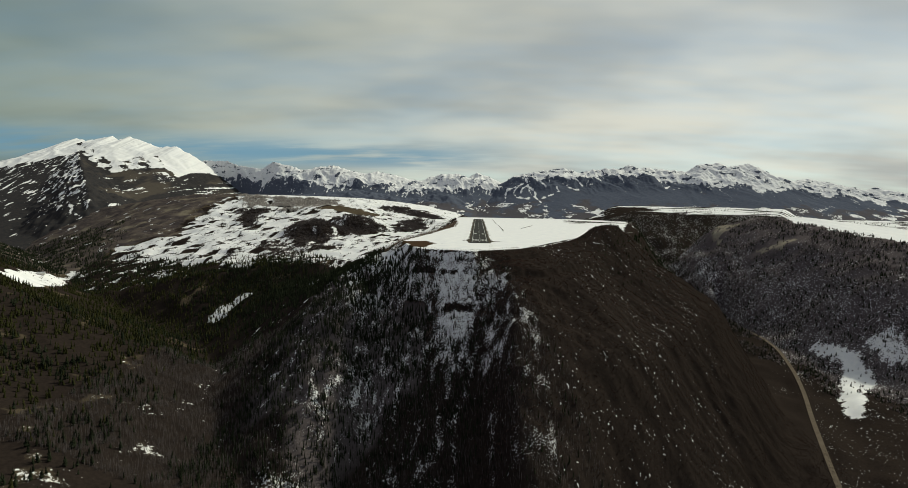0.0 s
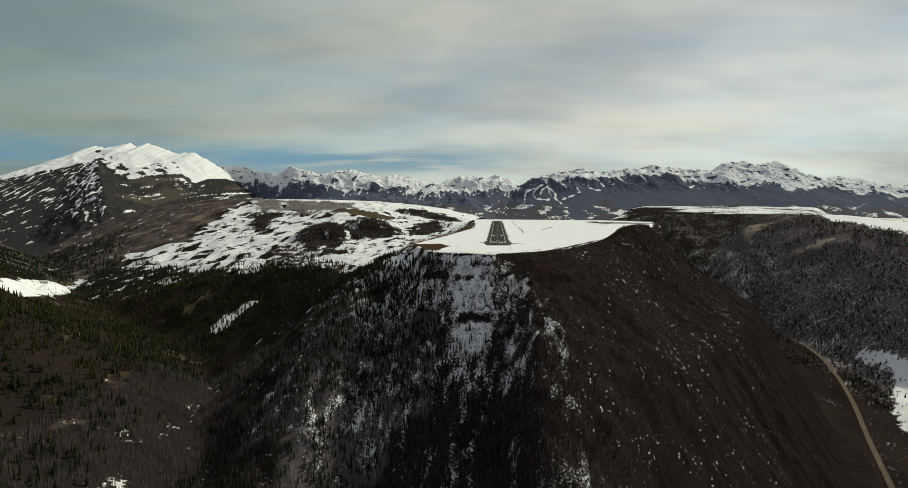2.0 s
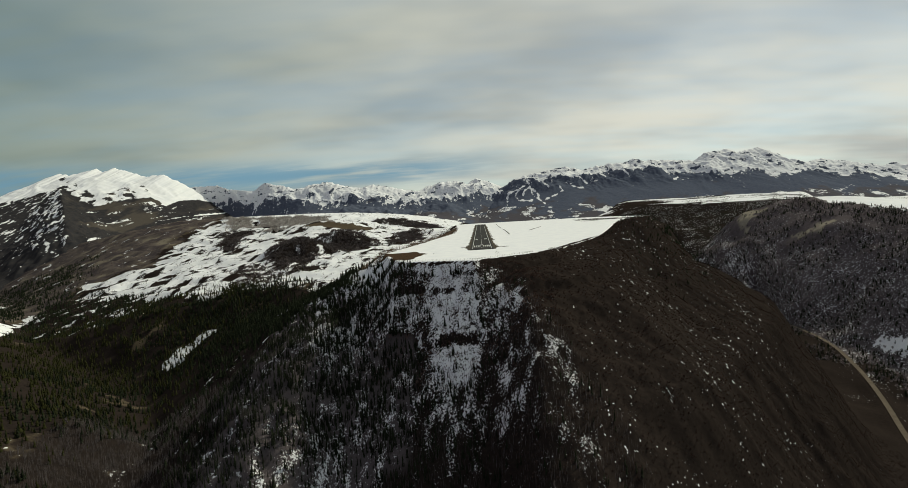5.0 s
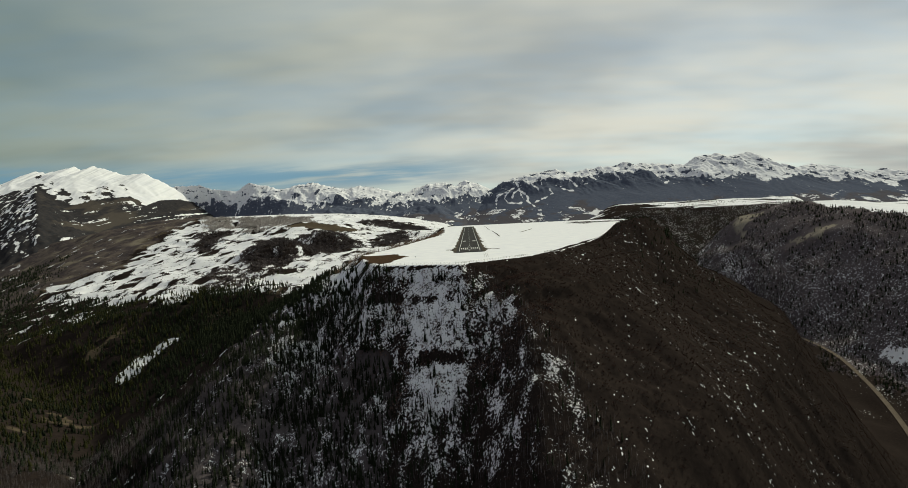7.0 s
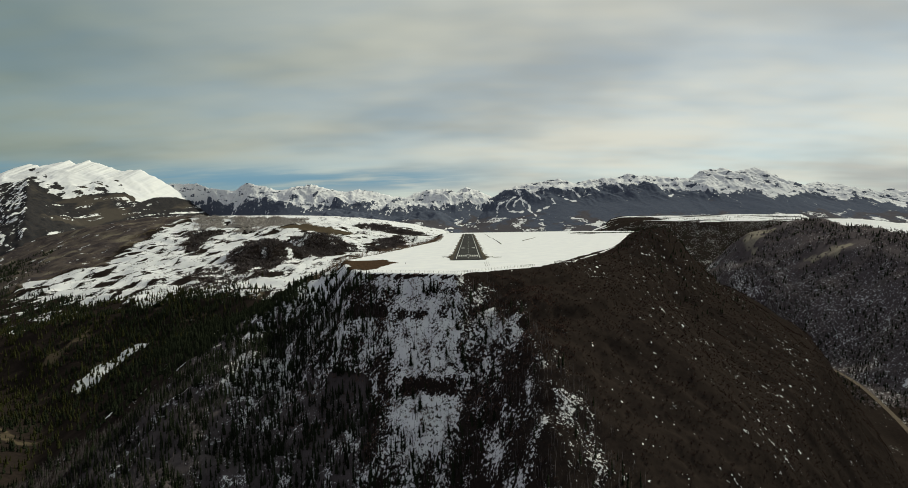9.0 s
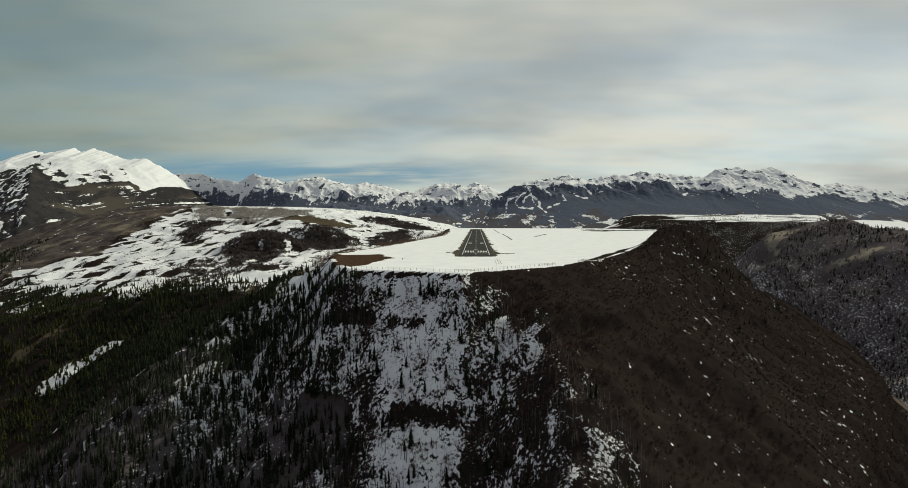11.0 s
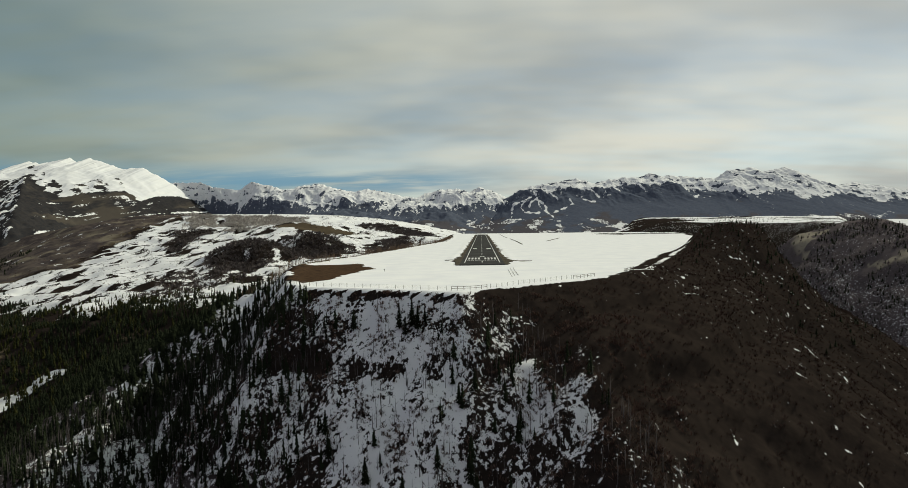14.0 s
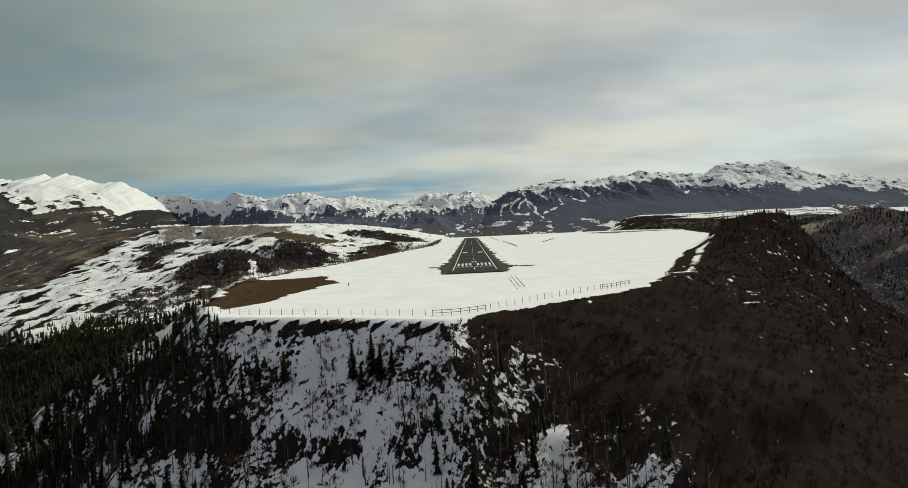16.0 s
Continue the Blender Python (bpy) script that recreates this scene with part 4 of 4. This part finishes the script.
crowd("aspen_stand", "leafless pale grey aspen groves on the snowy hillside", "wood", shrub_form(7, 19, 0.07), scatter(30000, (-1150, -520, 2300, 2790), groves, (7, 12), 317), GROVE, 417)
crowd("scrub_stand", "dark leafless scrub on two snowy knolls", "brush", shrub_form(8, 9, 0.10), scatter(52000, (-1150, -160, 1320, 2800), stands, (5, 9), 312), SCRUBOAK, 412)
crowd("rim_brush", "dark tufts of brush on the snowy slope", "brush", shrub_form(10, 12), scatter(12000, (-120, 60, 660, 765), rim_tufts, (0.7, 2.2), 313), TWIGS, 413)
crowd("wall_wood", "dark spruce wood on the shaded side of the mesa", "wood", S2, scatter(10000, (260, 900, 1150, 2600), wall_wood, (6, 12), 315), NEEDLES, 415)
crowd("tableland_wood", "dark wood below the snowy tableland", "wood", S2, scatter(20000, (500, 2600, 2300, 3700), table_wood, (5, 9), 310), NEEDLES, 410)


# ---- runway ----
def part(name, bm, mat, parent=None, label=""):
    me = bpy.data.meshes.new(name)
    bm.to_mesh(me)
    bm.free()
    me.materials.append(mat)
    ob = new(name, me)
    if parent:
        ob.parent = parent
    return tagged(ob, label) if label else ob


def slab(outline, z0, z1):
    """A flat plate with an outline in plan."""
    bm = bmesh.new()
    low, top = [bm.verts.new((x, y, z0)) for x, y in outline], [bm.verts.new((x, y, z1)) for x, y in outline]
    bm.faces.new(top)
    for i in range(len(outline)):
        j = (i + 1) % len(outline)
        bm.faces.new((low[i], low[j], top[j], top[i]))
    return bm


def ragged(half, y0, y1, wild, seed):
    """Outline of a strip whose sides run unevenly under the snow."""
    rng = random.Random(seed)
    right, left = [], []
    y = y0
    while y < y1:
        right.append((half + wild * rng.uniform(0.1, 1.0) * (1.0 if rng.random() < 0.75 else 2.0), y))
        left.append((-half - wild * rng.uniform(0.1, 1.0) * (1.0 if rng.random() < 0.75 else 2.0), y + rng.uniform(-2, 2)))
        y += rng.uniform(3.5, 11)
    return right + [(half, y1), (-half, y1)] + left[::-1]


def strip(x0, x1, y0, y1, z=0.62, thick=0.006):
    return slab([(x0, y0), (x1, y0), (x1, y1), (x0, y1)], z - thick, z)


runway = new("runway")
tagged(runway, "ploughed asphalt runway with white markings between snowfields", "runway", kind="structure")
part("shoulder", slab(ragged(15.2, 904, RUNWAY_Y1, 3.4, 3), -0.5, 0.45), SHOULDER, runway, "brown gravel shoulder with ragged snow edge")
part("pavement", strip(-14.2, 14.2, 903, RUNWAY_Y1, 0.6, 0.9), ASPHALT, runway, "dark grey asphalt")
part("cleared_tongue", slab([(14, 925), (22, 936), (34, 943), (24, 945), (25, 952), (19, 956), (21, 966), (14, 975)], -0.5, 0.46), SHOULDER, runway)
part("cleared_tongue", slab([(-14, 985), (-19, 972), (-18, 966), (-27, 962), (-20, 955), (-22, 946), (-17, 938), (-14, 925)], -0.5, 0.46), SHOULDER, runway)
part("taxi_track", slab([(52.5, 1330), (54.5, 1326), (56, 1480), (55.4, 1690), (54.4, 1690), (54.6, 1480)], -0.5, 0.4), SHOULDER, runway, "narrow bare track in the snow")
part("taxi_track", slab([(52, 1780), (53.2, 1776), (55, 2300), (54, 2310)], -0.5, 0.4), SHOULDER, runway)
part("taxi_track", slab([(103, 1490), (105.2, 1488), (127, 1592), (152, 1708), (150.6, 1712), (125.5, 1596)], -0.5, 0.4), SHOULDER, runway)
for side in (-1, 1):
    part("edge_line", strip(side * 11.5 - 0.32, side * 11.5 + 0.32, RUNWAY_Y0, RUNWAY_Y1 - 3, 0.61), PAINT, runway, "white edge line")
    for k in range(4):
        x0 = side * (1.7 + 2.35 * k)
        part("threshold_bar", strip(min(x0, x0 + side * 1.35), max(x0, x0 + side * 1.35), 962, 986, 0.612), PAINT, runway)
        xc = side * (1.6 + 2.6 * k)
        part("arrowhead", slab([(xc - 1.1, 946), (xc - 0.7, 946), (xc, 953), (xc + 0.7, 946), (xc + 1.1, 946), (xc, 957)], 0.606, 0.612), PAINT, runway)
    part("aiming_bar", strip(side * 7.2 - 2.2, side * 7.2 + 2.2, 1165, 1185, 0.612), PAINT, runway)
part("arrow_shaft", strip(-0.3, 0.3, 924, 944, 0.612), PAINT, runway)
for k in range(22):
    part("centre_line", strip(-0.16, 0.16, 1030 + 58 * k, 1062 + 58 * k, 0.612), PAINT, runway)
number = bpy.data.curves.new("runway_number", "FONT")
number.body, number.size, number.align_x = "9", 17, "CENTER"
number.materials.append(PAINT)
digit = new("runway_number", number)
digit.parent = runway
digit.matrix_basis = pose(0, 994, 0.615) @ Matrix.Diagonal((0.55, 1.2, 1, 1))


# ---- valley road ----
def height(x, y):
    return float(land(np.array([float(x)]), np.array([float(y)]))[0][0])


def smooth_line(points, gap_):
    """Points at even steps along a rounded line."""
    p = np.array(points, float)
    for _ in range(3):
        q = np.empty((2 * len(p) - 2, 2))
        q[0::2], q[1::2] = 0.75 * p[:-1] + 0.25 * p[1:], 0.25 * p[:-1] + 0.75 * p[1:]
        p = np.vstack([p[:1], q, p[-1:]])
    run = np.concatenate([[0], np.cumsum(np.hypot(*np.diff(p, axis=0).T))])
    at = np.arange(0, run[-1], gap_)
    return np.stack([np.interp(at, run, p[:, 0]), np.interp(at, run, p[:, 1])], 1)


def ribbon(points, half, lift, thick):
    """A band of road along a line, on the land."""
    bm = bmesh.new()
    line = smooth_line(points, 14)
    way = np.gradient(line, axis=0)
    way /= np.hypot(*way.T)[:, None]
    rows_ = []
    for (x, y), (dx, dy) in zip(line, way):
        z = -333 + (y - 900) * 0.074 + lift
        a, b = (x + dy * half, y - dx * half), (x - dy * half, y + dx * half)
        rows_.append([bm.verts.new((*a, z - thick)), bm.verts.new((*a, z)), bm.verts.new((*b, z)), bm.verts.new((*b, z - thick))])
    for r, q in zip(rows_, rows_[1:]):
        for k in range(3):
            bm.faces.new((r[k], r[k + 1], q[k + 1], q[k]))
    return bm


tagged(part("road", ribbon(LANE, 4.0, 0.9, 2.0), GRAVEL), "pale brown valley road beside the river", "road", kind="structure")


# ---- fence along the edge of the snowfield ----
def prism(p, q, r, sides=5):
    """A thin round bar between two points."""
    bm = bmesh.new()
    p, q = Vector(p), Vector(q)
    turn = (q - p).to_track_quat("Z", "Y").to_matrix()
    ends = []
    for c in (p, q):
        ends.append([bm.verts.new(c + turn @ Vector((r * math.cos(2 * math.pi * k / sides), r * math.sin(2 * math.pi * k / sides), 0))) for k in range(sides)])
    for k in range(sides):
        j = (k + 1) % sides
        bm.faces.new((ends[0][k], ends[0][j], ends[1][j], ends[1][k]))
    bm.faces.new(ends[0][::-1]), bm.faces.new(ends[1])
    return bm


def tube(points, r, sides=4):
    """One bent rod through points."""
    bm = bmesh.new()
    rings = []
    for k, p in enumerate(points):
        ahead = (points[min(k + 1, len(points) - 1)] - points[max(k - 1, 0)]).normalized()
        side = ahead.cross(Vector((0, 0, 1))).normalized()
        up = side.cross(ahead)
        rings.append([bm.verts.new(p + r * (math.cos(6.2832 * j / sides) * side + math.sin(6.2832 * j / sides) * up)) for j in range(sides)])
    for a, b in zip(rings, rings[1:]):
        for j in range(sides):
            bm.faces.new((a[j], a[(j + 1) % sides], b[(j + 1) % sides], b[j]))
    bm.faces.new(rings[0][::-1])
    bm.faces.new(rings[-1])
    return bm


def fence(name, label, line, gap_, tall, thick, rails, mat, rail_mat, rail_r):
    root = tagged(new(name), label, "fence")
    spots = [(x, y, height(x, y)) for x, y in smooth_line(line, gap_)]
    root.location = spots[0]
    base = Vector(spots[0])
    post_mesh = None
    rng = random.Random(5)
    for x, y, z in spots:
        if post_mesh is None:
            ob = part("post", prism((0, 0, -0.4), (0, 0, tall), thick), mat, root)
            post_mesh = ob.data
        else:
            ob = new("post", post_mesh)
            ob.parent = root
        ob.location = Vector((x, y, z)) - base
        ob.rotation_euler = (rng.gauss(0, 0.03), rng.gauss(0, 0.03), 0)
    for level in rails:
        bm = tube([Vector(p) - base + Vector((0, 0, level)) for p in spots], rail_r)
        part("wire" if rail_r < 0.02 else "rail", bm, rail_mat, root)
    return root


fence("wire_fence", "long wire fence with thin wooden posts in snow", [(-88, 786), (-71, 776), (-50, 770), (-30, 764), (-12, 758)], 3.6, 1.7, 0.075, (0.5, 1.0, 1.5), POST, STEEL, 0.012)
fence("wire_fence", "long wire fence with thin wooden posts in snow", [(3, 763), (13, 775), (23, 786), (41, 803)], 3.6, 1.7, 0.075, (0.5, 1.0, 1.5), POST, STEEL, 0.012)
fence("rail_fence", "weathered wooden rail fence in the snow", [(-12, 758), (-4, 759), (3, 763)], 2.4, 1.6, 0.10, (0.75, 1.45), POST, POST, 0.07)
fence("rail_fence", "weathered wooden rail fence in the snow", [(41, 803), (47, 808), (53, 813)], 2.4, 1.6, 0.10, (0.75, 1.45), POST, POST, 0.07)
fence("rail_fence", "weathered wooden rail fence in the snow", [(70, 830), (74, 838), (79, 846)], 2.4, 1.9, 0.11, (0.75, 1.6), POST, POST, 0.08)
fence("rail_fence", "weathered wooden rail fence beside dry grass", [(-92, 789), (-88, 786), (-80, 781)], 2.4, 1.6, 0.10, (0.75, 1.45), POST, POST, 0.07)


# ---- marks in the snow before the runway ----
for k in range(3):
    light_row = tagged(new("light_row"), "thin dark row of approach lights in snow", "approach lights", group="approach light rows")
    x0, y0 = 14.2 + 1.7 * k, 872 - 9 * (k == 0)
    light_row.location = (x0, y0, height(x0, y0))
    part("cable", prism((0, 0, 0.08), (-0.2, -48, 0.08), 0.06), BARK, light_row)
    for j in range(4):
        part("lamp", prism((-0.05 * j, -16 * j, 0), (-0.05 * j, -16 * j, 0.6), 0.08), STEEL, light_row)
sign = tagged(new("marker_post"), "small dark marker post standing in snow", "post")
sign.location = (-54, 858, height(-54, 858))
part("pole", prism((0, 0, -0.3), (0.05, 0, 1.7), 0.09), BARK, sign)
part("plate", prism((0.03, -0.06, 1.0), (0.03, 0.06, 1.0), 0.42, 4), BARK, sign)


# ---- single trees near the rim ----
def spruce_thing(name, label, seed, tall):
    """A spruce with a bare foot and drooping ragged boughs."""
    rng = random.Random(seed)
    tree = tagged(new(name), label, "tree", group="spruces below the rim")
    part("trunk", prism((0, 0, -0.6), (0, 0, tall * 0.95), 0.022 * tall, 6), BARK, tree)
    bm = bmesh.new()
    tiers = 15
    for k in range(tiers):
        t = k / tiers
        z, reach = tall * (0.14 + 0.83 * t), tall * (0.17 * (1 - t) ** 0.85 + 0.02)
        for j in range(9):
            a = 2 * math.pi * (j + rng.random() * 0.7) / 9 + k
            r = reach * rng.uniform(0.55, 1.2)
            wide, drop = 0.42 * r + 0.12, 0.25 * r + rng.uniform(0, 0.2)
            c, s_ = math.cos(a), math.sin(a)
            root_, tip = Vector((0, 0, z + 0.25)), Vector((r * c, r * s_, z - drop))
            mid = Vector((0.6 * r * c, 0.6 * r * s_, z - 0.2 * drop))
            side = Vector((-s_, c, 0)) * wide * 0.5
            v = [bm.verts.new(p) for p in (root_, mid + side - Vector((0, 0, 0.16)), tip, mid - side - Vector((0, 0, 0.16)), mid + Vector((0, 0, 0.12)))]
            bm.faces.new((v[0], v[1], v[4])), bm.faces.new((v[1], v[2], v[4])), bm.faces.new((v[2], v[3], v[4])), bm.faces.new((v[3], v[0], v[4]))
    part("crown", bm, NEEDLES, tree)
    return tree


def snag_thing(seed, tall):
    """A dead tree: a leaning grey trunk with stubs of limbs."""
    rng = random.Random(seed)
    tree = tagged(new("dead_tree"), "bare grey dead tree on the snowy slope", "tree", group="dead trees below the rim")
    part("trunk", prism((0, 0, -0.5), (0.06 * tall, 0, tall), 0.020 * tall, 6), BARK, tree)
    for k in range(7):
        t, a = 0.35 + 0.08 * k, rng.uniform(0, 6.28)
        l = tall * 0.16 * (1.2 - t)
        part("limb", prism((0.06 * tall * t, 0, tall * t), (0.06 * tall * t + l * math.cos(a), l * math.sin(a), tall * t + l * 0.5), 0.05, 4), BARK, tree)
    return tree


firs = [spruce_thing("spruce_tree", "dark green spruce on the snowy slope", 30 + k, 8.6 + 0.7 * k) for k in range(3)]
snags = [snag_thing(60 + k, 6.5 + k) for k in range(2)]
spots = [(-30, 742), (-27.5, 739), (-25.3, 741), (-23, 738.5), (-20.6, 740), (-10, 728), (-47.5, 747), (-8, 716), (-3, 719), (-52, 722), (-62, 728), (-70, 733), (-36, 706), (-24, 700), (-14, 703), (-4, 704), (3, 709)]
rng = random.Random(11)
while len(spots) < 60:
    x, y = rng.uniform(-100, 14), rng.uniform(640, 725)
    if y < 745 - 0.5 * abs(x + 30) and rng.random() < (0.35 if x > -70 else 0.9):
        spots.append((x, y))
for k, (x, y) in enumerate(spots):
    m = Matrix.Translation((x, y, height(x, y) - 0.2)) @ Matrix.Rotation(rng.uniform(0, 6.28), 4, "Z") @ Matrix.Scale(rng.uniform(0.75, 1.1), 4)
    if k < 3:
        firs[k].matrix_basis = m
    else:
        copy_thing(firs[k % 3], m)
for k, (x, y) in enumerate([(-17, 730), (-10, 728), (-57, 735), (-33, 720), (-47, 712), (-6, 735), (-66, 712), (-80, 718)]):
    m = Matrix.Translation((x, y, height(x, y))) @ Matrix.Rotation(rng.uniform(0, 6.28), 4, "Z")
    if k < 2:
        snags[k].matrix_basis = m
    else:
        copy_thing(snags[k % 2], m)


# ---- farmhouse on the near left bench ----
def house(x, y, turn, label):
    home = tagged(new("farmhouse"), label, "house")
    home.location, home.rotation_euler = (x, y, height(x, y) - 0.4), (0, 0, turn)
    for x0, y0, x1, y1 in ((-7, -4.5, 7, -4.2), (-7, 4.2, 7, 4.5), (-7, -4.2, -6.7, 4.2), (6.7, -4.2, 7, 4.2)):
        part("wall", slab([(x0, y0), (x1, y0), (x1, y1), (x0, y1)], 0, 4.4), WALLS, home)
    for side in (-1, 1):
        bm = bmesh.new()
        low, high = [bm.verts.new(p) for p in ((-7.8, side * 5.4, 4.0), (7.8, side * 5.4, 4.0), (7.8, 0, 7.4), (-7.8, 0, 7.4))], None
        face = bm.faces.new(low)
        bmesh.ops.solidify(bm, geom=[face], thickness=0.3)
        part("roof", bm, SNOWY, home, "snow-covered roof half")
        part("gable", slab([(side * 6.7, -4.2), (side * 7.0, -4.2), (side * 7.0, 4.2), (side * 6.7, 4.2)], 4.4, 5.6), WALLS, home)
    for wx in (-4.5, 0, 4.5):
        part("window", strip(wx - 0.8, wx + 0.8, -4.56, -4.52, 2.9, 1.6), BARK, home, "dark window")
    return home


house(-1000, 1335, 0.5, "small pale farmhouse with a snowy roof")
